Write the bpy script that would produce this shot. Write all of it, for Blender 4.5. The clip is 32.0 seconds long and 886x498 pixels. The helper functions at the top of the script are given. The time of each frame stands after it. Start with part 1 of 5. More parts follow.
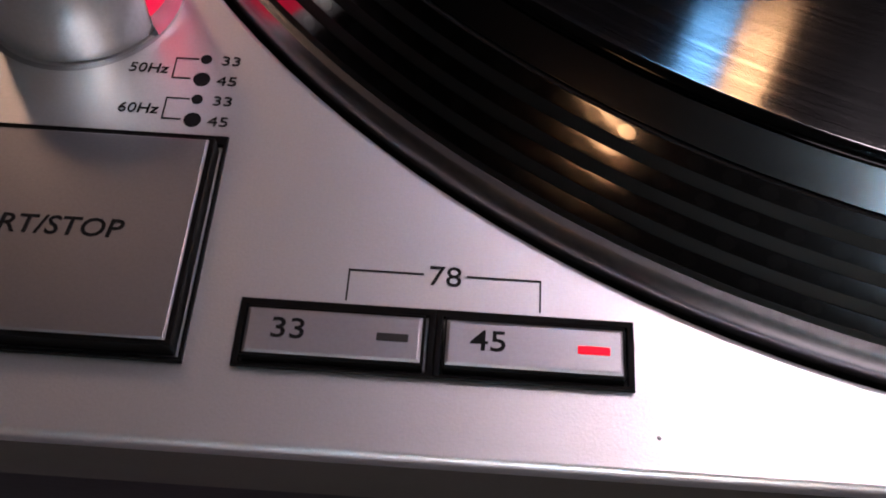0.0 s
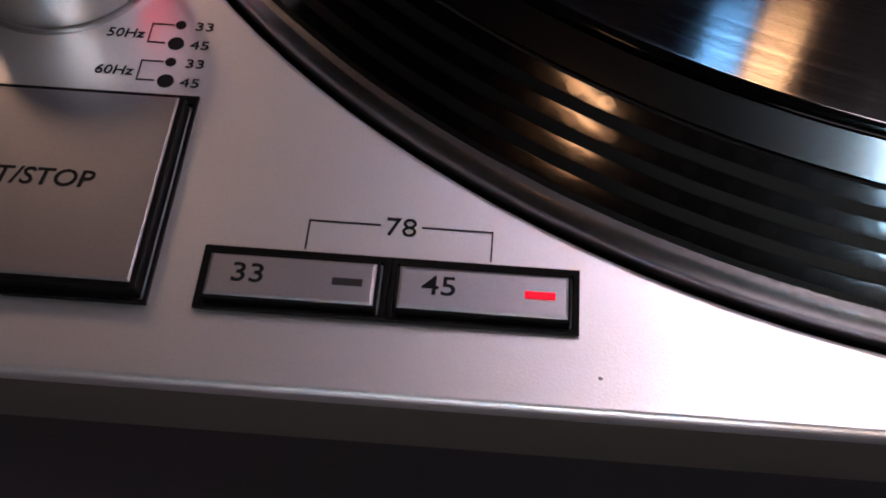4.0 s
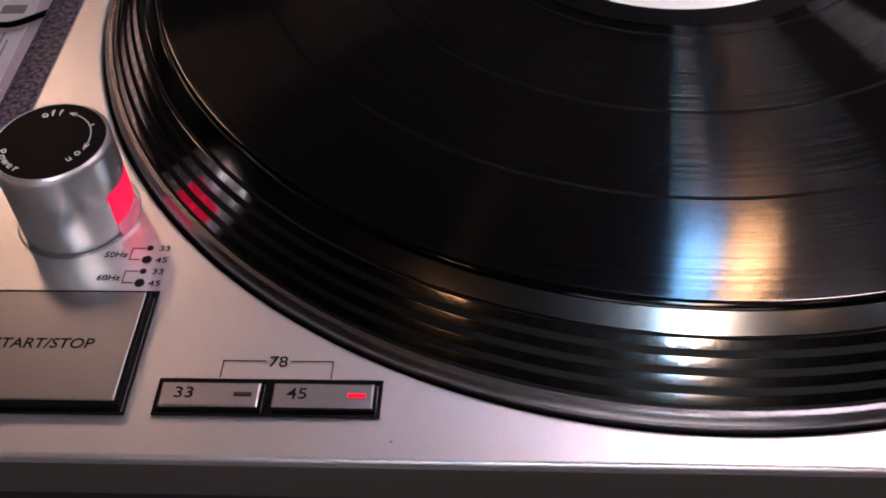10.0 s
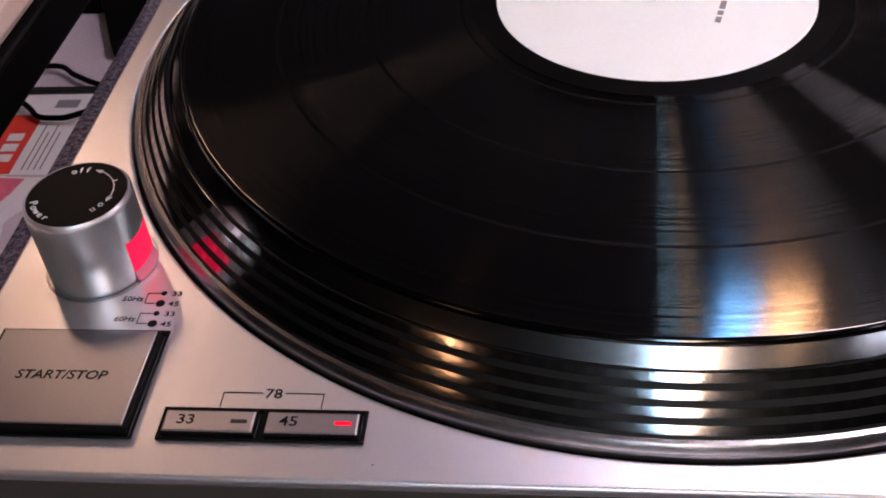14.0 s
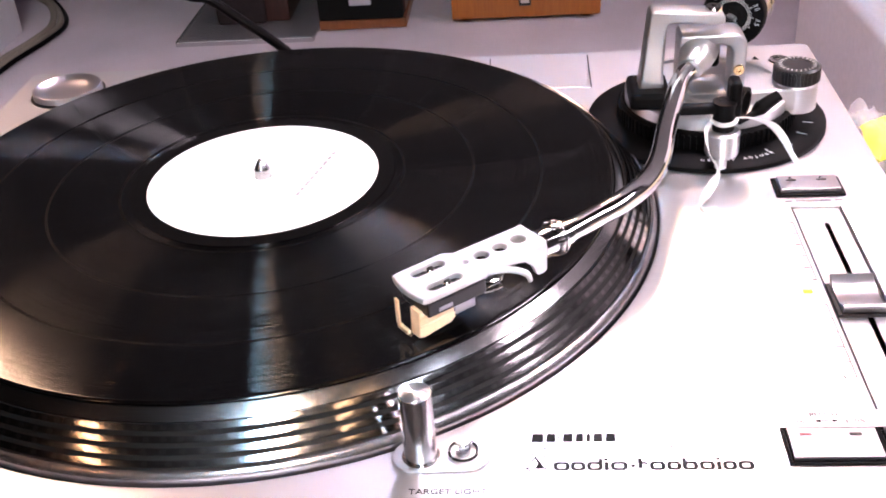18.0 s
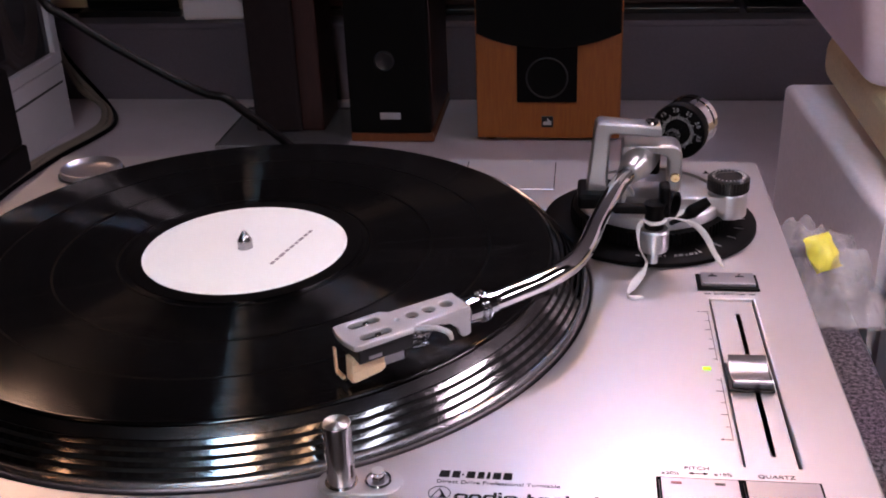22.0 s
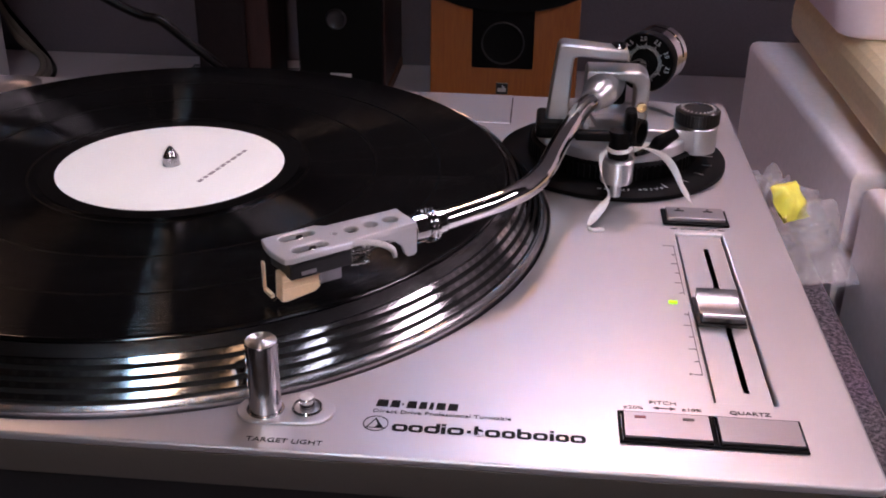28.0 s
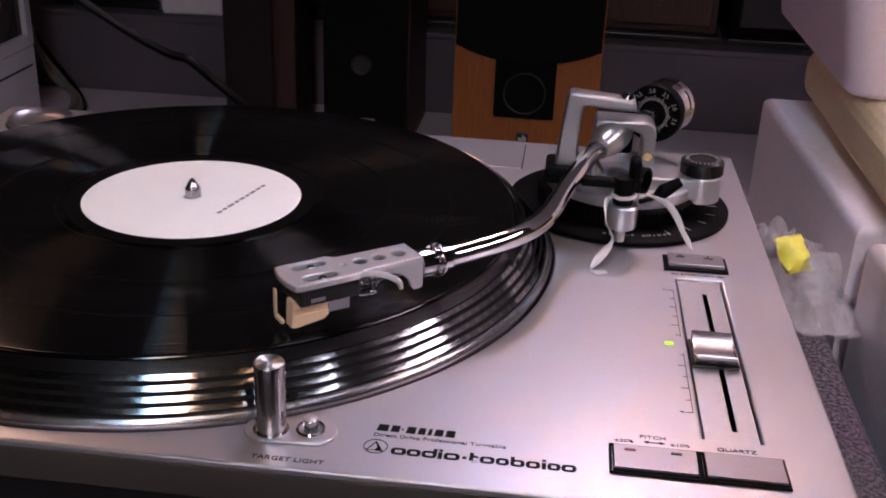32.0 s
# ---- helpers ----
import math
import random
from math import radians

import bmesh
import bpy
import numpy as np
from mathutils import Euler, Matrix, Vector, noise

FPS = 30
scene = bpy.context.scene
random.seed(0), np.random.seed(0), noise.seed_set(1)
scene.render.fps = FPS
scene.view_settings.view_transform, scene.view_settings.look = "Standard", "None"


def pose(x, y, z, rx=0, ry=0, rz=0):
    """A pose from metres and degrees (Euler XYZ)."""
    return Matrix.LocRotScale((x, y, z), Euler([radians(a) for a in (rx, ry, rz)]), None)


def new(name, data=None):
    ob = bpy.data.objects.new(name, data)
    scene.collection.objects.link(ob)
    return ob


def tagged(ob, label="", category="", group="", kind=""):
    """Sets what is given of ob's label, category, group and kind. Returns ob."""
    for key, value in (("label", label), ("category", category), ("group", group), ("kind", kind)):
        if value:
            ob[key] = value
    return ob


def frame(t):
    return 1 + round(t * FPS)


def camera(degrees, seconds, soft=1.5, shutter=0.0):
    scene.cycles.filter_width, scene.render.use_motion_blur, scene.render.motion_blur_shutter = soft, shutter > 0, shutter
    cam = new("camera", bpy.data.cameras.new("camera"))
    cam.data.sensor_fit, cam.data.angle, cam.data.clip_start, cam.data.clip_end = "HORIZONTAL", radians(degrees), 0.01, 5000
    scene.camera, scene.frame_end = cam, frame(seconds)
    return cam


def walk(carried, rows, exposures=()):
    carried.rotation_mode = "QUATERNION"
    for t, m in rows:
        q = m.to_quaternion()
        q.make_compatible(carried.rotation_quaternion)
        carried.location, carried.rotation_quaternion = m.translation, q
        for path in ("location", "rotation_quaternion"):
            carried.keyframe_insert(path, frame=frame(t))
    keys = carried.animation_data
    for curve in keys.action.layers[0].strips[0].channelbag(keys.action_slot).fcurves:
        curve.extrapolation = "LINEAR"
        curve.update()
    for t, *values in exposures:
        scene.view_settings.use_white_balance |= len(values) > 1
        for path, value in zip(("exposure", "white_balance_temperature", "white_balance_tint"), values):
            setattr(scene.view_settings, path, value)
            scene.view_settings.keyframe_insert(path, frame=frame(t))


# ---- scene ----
# ---------------------------------------------------------------- camera
PATH = [
    (0.0, -0.0935, -0.2203, 0.1160, 31.73, -1.06, 3.67),
    (0.5, -0.0901, -0.2209, 0.1122, 31.80, -2.11, 3.40),
    (1.0, -0.0861, -0.2208, 0.1147, 31.95, 0.03, 4.38),
    (1.5, -0.0805, -0.2232, 0.1193, 31.85, 2.32, 5.86),
    (2.0, -0.0907, -0.2352, 0.1176, 32.97, 0.03, 4.69),
    (2.5, -0.0849, -0.2295, 0.1186, 31.32, 0.67, 4.95),
    (3.0, -0.0846, -0.2283, 0.1171, 32.11, -0.05, 4.80),
    (3.5, -0.0839, -0.2269, 0.1150, 32.15, -0.18, 4.73),
    (5.5, -0.0901, -0.2436, 0.1307, 35.25, -1.25, 2.38),
    (6.0, -0.0896, -0.2431, 0.1340, 36.11, -0.14, 1.98),
    (6.5, -0.0881, -0.2443, 0.1375, 35.98, 0.80, 2.42),
    (7.0, -0.0892, -0.2483, 0.1459, 36.14, 0.83, 2.39),
    (7.5, -0.0870, -0.2463, 0.1419, 35.62, 1.29, 2.63),
    (8.0, -0.0865, -0.2472, 0.1442, 35.89, 1.17, 2.45),
    (8.5, -0.0832, -0.2519, 0.1509, 36.44, 1.75, 3.07),
    (9.0, -0.0777, -0.2615, 0.1688, 38.11, 2.75, 3.73),
    (9.5, -0.0596, -0.2769, 0.1789, 41.05, 3.05, 3.41),
    (10.0, -0.0446, -0.2890, 0.1845, 42.65, 2.71, 2.78),
    (10.5, -0.0356, -0.2959, 0.1909, 44.73, 4.06, 3.77),
    (11.0, -0.0305, -0.2999, 0.1897, 46.96, 4.56, 4.12),
    (11.5, -0.0344, -0.3067, 0.1851, 46.07, 4.56, 4.81),
    (12.0, -0.0330, -0.3065, 0.1854, 46.95, 4.34, 5.03),
    (12.5, -0.0326, -0.3073, 0.1867, 47.24, 4.51, 4.87),
    (13.0, -0.0308, -0.3116, 0.1889, 47.48, 4.39, 5.04),
    (13.5, -0.0317, -0.3118, 0.1891, 47.48, 4.61, 5.08),
    (14.0, -0.0287, -0.3117, 0.1892, 48.14, 4.07, 4.86),
    (14.5, -0.0209, -0.3134, 0.1912, 48.81, 2.30, 2.32),
    (15.0, 0.0186, -0.3074, 0.1907, 49.17, 5.04, 2.80),
    (15.5, 0.0458, -0.3159, 0.2027, 49.49, 4.87, 1.62),
    (17.5, 0.1129, -0.3862, 0.2348, 57.25, 3.67, 2.47),
    (18.0, 0.1187, -0.4053, 0.2318, 58.01, 3.92, 3.63),
    (18.5, 0.1265, -0.4228, 0.2344, 59.17, 3.84, 3.79),
    (19.0, 0.1335, -0.4427, 0.2386, 60.29, 3.45, 4.26),
    (19.5, 0.1349, -0.4451, 0.2374, 60.99, 3.10, 5.33),
    (20.0, 0.1430, -0.4519, 0.2401, 62.69, 2.98, 5.73),
    (20.5, 0.1503, -0.4558, 0.2410, 62.58, 3.29, 5.93),
    (21.0, 0.1565, -0.4582, 0.2437, 63.53, 3.33, 6.57),
    (21.5, 0.1617, -0.4594, 0.2422, 63.75, 3.19, 6.78),
    (22.0, 0.1631, -0.4617, 0.2403, 64.56, 2.08, 7.02),
    (22.5, 0.1631, -0.4623, 0.2392, 64.72, 2.03, 7.19),
    (23.0, 0.1641, -0.4610, 0.2389, 65.20, 1.84, 7.22),
    (23.5, 0.1647, -0.4662, 0.2322, 65.71, 0.95, 7.68),
    (24.0, 0.1665, -0.4649, 0.2291, 66.65, 0.27, 8.15),
    (24.5, 0.1637, -0.4677, 0.2227, 66.20, 0.13, 8.82),
    (25.0, 0.1548, -0.4578, 0.2086, 64.91, 1.05, 9.07),
    (25.5, 0.1560, -0.4407, 0.1905, 63.91, -0.33, 5.31),
    (27.5, 0.1574, -0.4358, 0.1972, 63.52, -0.60, 4.94),
    (28.0, 0.1602, -0.4343, 0.1988, 63.59, -0.67, 5.31),
    (28.5, 0.1638, -0.4418, 0.1974, 65.53, -1.73, 7.17),
    (29.0, 0.1600, -0.4463, 0.2008, 66.44, -1.82, 8.52),
    (29.5, 0.1588, -0.4496, 0.2050, 67.02, -1.58, 9.29),
    (30.0, 0.1605, -0.4484, 0.2031, 66.81, -1.72, 9.23),
    (30.5, 0.1656, -0.4492, 0.2004, 66.02, -2.12, 8.64),
    (31.0, 0.1676, -0.4481, 0.1996, 65.62, -1.98, 6.86),
    (31.5, 0.1672, -0.4500, 0.2010, 66.05, -1.99, 7.02),
    (32.0, 0.1672, -0.4509, 0.2017, 66.12, -1.99, 7.09),
]
EXPOSURES = [
    (0.0, -0.75, 6500, 10),
    (2.0, -0.9, 6500, 10),
    (3.5, -0.85, 6500, 10),
    (6.0, -1.35, 6500, 10),
    (8.0, -1.4, 6500, 12),
    (9.0, -1.35, 6500, 14),
    (10.0, -0.45, 6500, 14),
    (10.5, 0.3, 6500, 12),
    (11.0, 1.25, 6500, 10),
    (11.5, 0.8, 6500, 12),
    (12.0, 0.45, 6500, 15),
    (13.0, 0.25, 6500, 15),
    (14.0, -0.35, 6500, 14),
    (14.5, -0.35, 6500, 11),
    (15.0, 0.65, 6500, 12),
    (17.5, 1.4, 6500, 12),
    (18.2, 1.0, 6500, 14),
    (19.0, 0.0, 6500, 20),
    (22.0, -0.42, 6500, 19),
    (25.0, -0.36, 6500, 19),
    (32.0, -0.68, 6500, 20),
]
cam = camera(44.84, 32.0, soft=1.9)
walk(cam, [(t, pose(*row)) for t, *row in PATH], EXPOSURES)

# ---------------------------------------------------------------- materials
def tree(name):
    m = bpy.data.materials.new(name)
    m.use_nodes = True
    n, l = m.node_tree.nodes, m.node_tree.links
    return m, n, l, n["Principled BSDF"]


def mat(name, col, rough=0.5, metal=0.0, var=0.12, scale=40.0, bump=0.0, bscale=400.0, coat=0.0, spec=0.5, rvar=0.1, wear=0.0):
    """A surface with two scales of variation in colour and gloss, and a fine relief."""
    m, n, l, b = tree(name)
    geo = n.new("ShaderNodeTexCoord")
    big = n.new("ShaderNodeTexNoise")
    big.inputs["Scale"].default_value, big.inputs["Detail"].default_value = scale, 5
    l.new(geo.outputs["Object"], big.inputs["Vector"])
    fine = n.new("ShaderNodeTexNoise")
    fine.inputs["Scale"].default_value, fine.inputs["Detail"].default_value = bscale, 3
    l.new(geo.outputs["Object"], fine.inputs["Vector"])
    both = n.new("ShaderNodeMath")
    both.operation = "ADD"
    l.new(big.outputs["Fac"], both.inputs[0])
    l.new(fine.outputs["Fac"], both.inputs[1])
    ramp = n.new("ShaderNodeMapRange")
    ramp.inputs["From Min"].default_value, ramp.inputs["From Max"].default_value = 0.7, 1.3
    l.new(both.outputs[0], ramp.inputs["Value"])
    mix = n.new("ShaderNodeMix")
    mix.data_type = "RGBA"
    mix.inputs["A"].default_value = (*[c * (1 - var) for c in col], 1)
    mix.inputs["B"].default_value = (*[min(1, c * (1 + var)) for c in col], 1)
    l.new(ramp.outputs["Result"], mix.inputs["Factor"])
    l.new(mix.outputs["Result"], b.inputs["Base Color"])
    r = n.new("ShaderNodeMapRange")
    r.inputs["To Min"].default_value, r.inputs["To Max"].default_value = rough * (1 - rvar), min(1, rough * (1 + rvar))
    l.new(big.outputs["Fac"], r.inputs["Value"])
    l.new(r.outputs["Result"], b.inputs["Roughness"])
    b.inputs["Metallic"].default_value = metal
    b.inputs["Coat Weight"].default_value = coat
    b.inputs["Specular IOR Level"].default_value = spec
    if bump:
        bp = n.new("ShaderNodeBump")
        bp.inputs["Strength"].default_value, bp.inputs["Distance"].default_value = bump, 0.0003
        l.new(fine.outputs["Fac"], bp.inputs["Height"])
        l.new(bp.outputs["Normal"], b.inputs["Normal"])
    return m


def glow(name, col, power):
    m, n, l, b = tree(name)
    b.inputs["Base Color"].default_value = (*col, 1)
    b.inputs["Emission Color"].default_value = (*col, 1)
    b.inputs["Emission Strength"].default_value = power
    b.inputs["Specular IOR Level"].default_value = 0.15
    return m


def vinyl_mat():
    """Black vinyl: fine grooves tilt the surface to and fro along the radius."""
    m, n, l, b = tree("vinyl")
    b.inputs["Base Color"].default_value = (0.0008, 0.0008, 0.001, 1)
    b.inputs["Specular IOR Level"].default_value = 0.45

    def vec(op, *ins):
        q = n.new("ShaderNodeVectorMath")
        q.operation = op
        for i, s in enumerate(ins):
            if isinstance(s, tuple):
                q.inputs[i].default_value = s
            else:
                l.new(s, q.inputs[i])
        return q

    tc = n.new("ShaderNodeTexCoord")
    xy = vec("MULTIPLY", tc.outputs["Object"], (1, 1, 0))
    rad = vec("LENGTH", xy.outputs[0])
    out = vec("NORMALIZE", xy.outputs[0])
    ring = n.new("ShaderNodeTexNoise")
    ring.noise_dimensions = "1D"
    ring.inputs["Scale"].default_value, ring.inputs["Detail"].default_value, ring.inputs["Roughness"].default_value = 22000, 2, 0.7
    l.new(rad.outputs["Value"], ring.inputs["W"])
    # flat lands between the grooves, and the two groove walls
    wall = n.new("ShaderNodeValToRGB")
    stops = ((0.26, 0.0), (0.385, 0.24), (0.405, 0.42), (0.41, 0.489), (0.59, 0.511), (0.595, 0.58), (0.615, 0.76), (0.74, 1.0))
    while len(wall.color_ramp.elements) < len(stops):
        wall.color_ramp.elements.new(0.5)
    for e, (p, v) in zip(wall.color_ramp.elements, stops):
        e.position, e.color = p, (v, v, v, 1)
    l.new(ring.outputs["Fac"], wall.inputs["Fac"])
    tilt = n.new("ShaderNodeMapRange")
    tilt.inputs["To Min"].default_value, tilt.inputs["To Max"].default_value = -1.55, 1.55
    l.new(wall.outputs["Color"], tilt.inputs["Value"])
    lean = n.new("ShaderNodeVectorMath")
    lean.operation = "SCALE"
    l.new(out.outputs[0], lean.inputs[0])
    l.new(tilt.outputs["Result"], lean.inputs["Scale"])
    geo = n.new("ShaderNodeNewGeometry")
    nor = vec("NORMALIZE", vec("ADD", geo.outputs["Normal"], lean.outputs[0]).outputs[0])
    l.new(nor.outputs[0], b.inputs["Normal"])
    b.inputs["Roughness"].default_value = 0.11
    b.inputs["Anisotropic"].default_value = 0.9
    tan = n.new("ShaderNodeTangent")
    tan.direction_type, tan.axis = "RADIAL", "Z"
    l.new(tan.outputs[0], b.inputs["Tangent"])
    b.inputs["Anisotropic Rotation"].default_value = 0.25
    return m


def spun_mat():
    m, n, l, b = tree("spun_chrome")
    b.inputs["Base Color"].default_value = (0.80, 0.80, 0.81, 1)
    b.inputs["Metallic"].default_value, b.inputs["Roughness"].default_value = 1.0, 0.42
    b.inputs["Anisotropic"].default_value, b.inputs["Anisotropic Rotation"].default_value = 1.0, 0.25
    tan = n.new("ShaderNodeTangent")
    tan.direction_type, tan.axis = "RADIAL", "Z"
    l.new(tan.outputs[0], b.inputs["Tangent"])
    return m


def carpet_mat(name, dark, light, scale=260.0):
    m, n, l, b = tree(name)
    tc = n.new("ShaderNodeTexCoord")
    vor = n.new("ShaderNodeTexNoise")
    vor.inputs["Scale"].default_value, vor.inputs["Detail"].default_value, vor.inputs["Roughness"].default_value = scale, 4, 0.75
    l.new(tc.outputs["Object"], vor.inputs["Vector"])
    big = n.new("ShaderNodeTexNoise")
    big.inputs["Scale"].default_value = 9
    l.new(tc.outputs["Object"], big.inputs["Vector"])
    ramp = n.new("ShaderNodeValToRGB")
    ramp.color_ramp.elements[0].position, ramp.color_ramp.elements[0].color = 0.42, (*dark, 1)
    ramp.color_ramp.elements[1].position, ramp.color_ramp.elements[1].color = 0.62, (*light, 1)
    l.new(vor.outputs["Fac"], ramp.inputs["Fac"])
    mix = n.new("ShaderNodeMix")
    mix.data_type, mix.blend_type = "RGBA", "MULTIPLY"
    mix.inputs["Factor"].default_value = 0.5
    l.new(ramp.outputs["Color"], mix.inputs["A"])
    l.new(big.outputs["Color"], mix.inputs["B"])
    l.new(mix.outputs["Result"], b.inputs["Base Color"])
    b.inputs["Roughness"].default_value = 0.95
    bp = n.new("ShaderNodeBump")
    bp.inputs["Strength"].default_value, bp.inputs["Distance"].default_value = 0.7, 0.0015
    l.new(vor.outputs["Fac"], bp.inputs["Height"])
    l.new(bp.outputs["Normal"], b.inputs["Normal"])
    return m


def wood_mat(name, a, c, scale=18.0, rough=0.4):
    m, n, l, b = tree(name)
    tc = n.new("ShaderNodeTexCoord")
    mp = n.new("ShaderNodeMapping")
    mp.inputs["Scale"].default_value = (14, 14, 1.2)
    l.new(tc.outputs["Object"], mp.inputs["Vector"])
    no = n.new("ShaderNodeTexNoise")
    no.inputs["Scale"].default_value, no.inputs["Detail"].default_value, no.inputs["Distortion"].default_value = scale, 6, 0.6
    l.new(mp.outputs[0], no.inputs["Vector"])
    ramp = n.new("ShaderNodeValToRGB")
    ramp.color_ramp.elements[0].position, ramp.color_ramp.elements[0].color = 0.3, (*a, 1)
    ramp.color_ramp.elements[1].position, ramp.color_ramp.elements[1].color = 0.7, (*c, 1)
    l.new(no.outputs["Fac"], ramp.inputs["Fac"])
    l.new(ramp.outputs["Color"], b.inputs["Base Color"])
    b.inputs["Roughness"].default_value = rough
    return m


def glass_mat(name, col=(1, 1, 1), rough=0.05, alpha=0.25):
    m, n, l, b = tree(name)
    b.inputs["Base Color"].default_value = (*col, 1)
    b.inputs["Roughness"].default_value = rough
    b.inputs["Transmission Weight"].default_value = 1.0 - alpha
    b.inputs["IOR"].default_value = 1.2
    return m


def film_mat():
    """Thin clear film: mostly see-through, milky where it is creased."""
    m, n, l, b = tree("creased_clear_film")
    tc = n.new("ShaderNodeTexCoord")
    mp = n.new("ShaderNodeMapping")
    mp.inputs["Scale"].default_value, mp.inputs["Rotation"].default_value = (1.0, 3.2, 1.0), (0, 0, 0.5)
    l.new(tc.outputs["Object"], mp.inputs["Vector"])
    no = n.new("ShaderNodeTexNoise")
    no.noise_type = "RIDGED_MULTIFRACTAL"
    no.inputs["Scale"].default_value, no.inputs["Detail"].default_value = 22, 4
    l.new(mp.outputs[0], no.inputs["Vector"])
    r = n.new("ShaderNodeMapRange")
    r.inputs["From Min"].default_value, r.inputs["From Max"].default_value = 0.2, 1.6
    r.inputs["To Min"].default_value, r.inputs["To Max"].default_value = 0.24, 0.95
    l.new(no.outputs["Fac"], r.inputs["Value"])
    l.new(r.outputs["Result"], b.inputs["Alpha"])
    b.inputs["Base Color"].default_value = (0.95, 0.90, 0.93, 1)
    b.inputs["Roughness"].default_value = 0.18
    return m


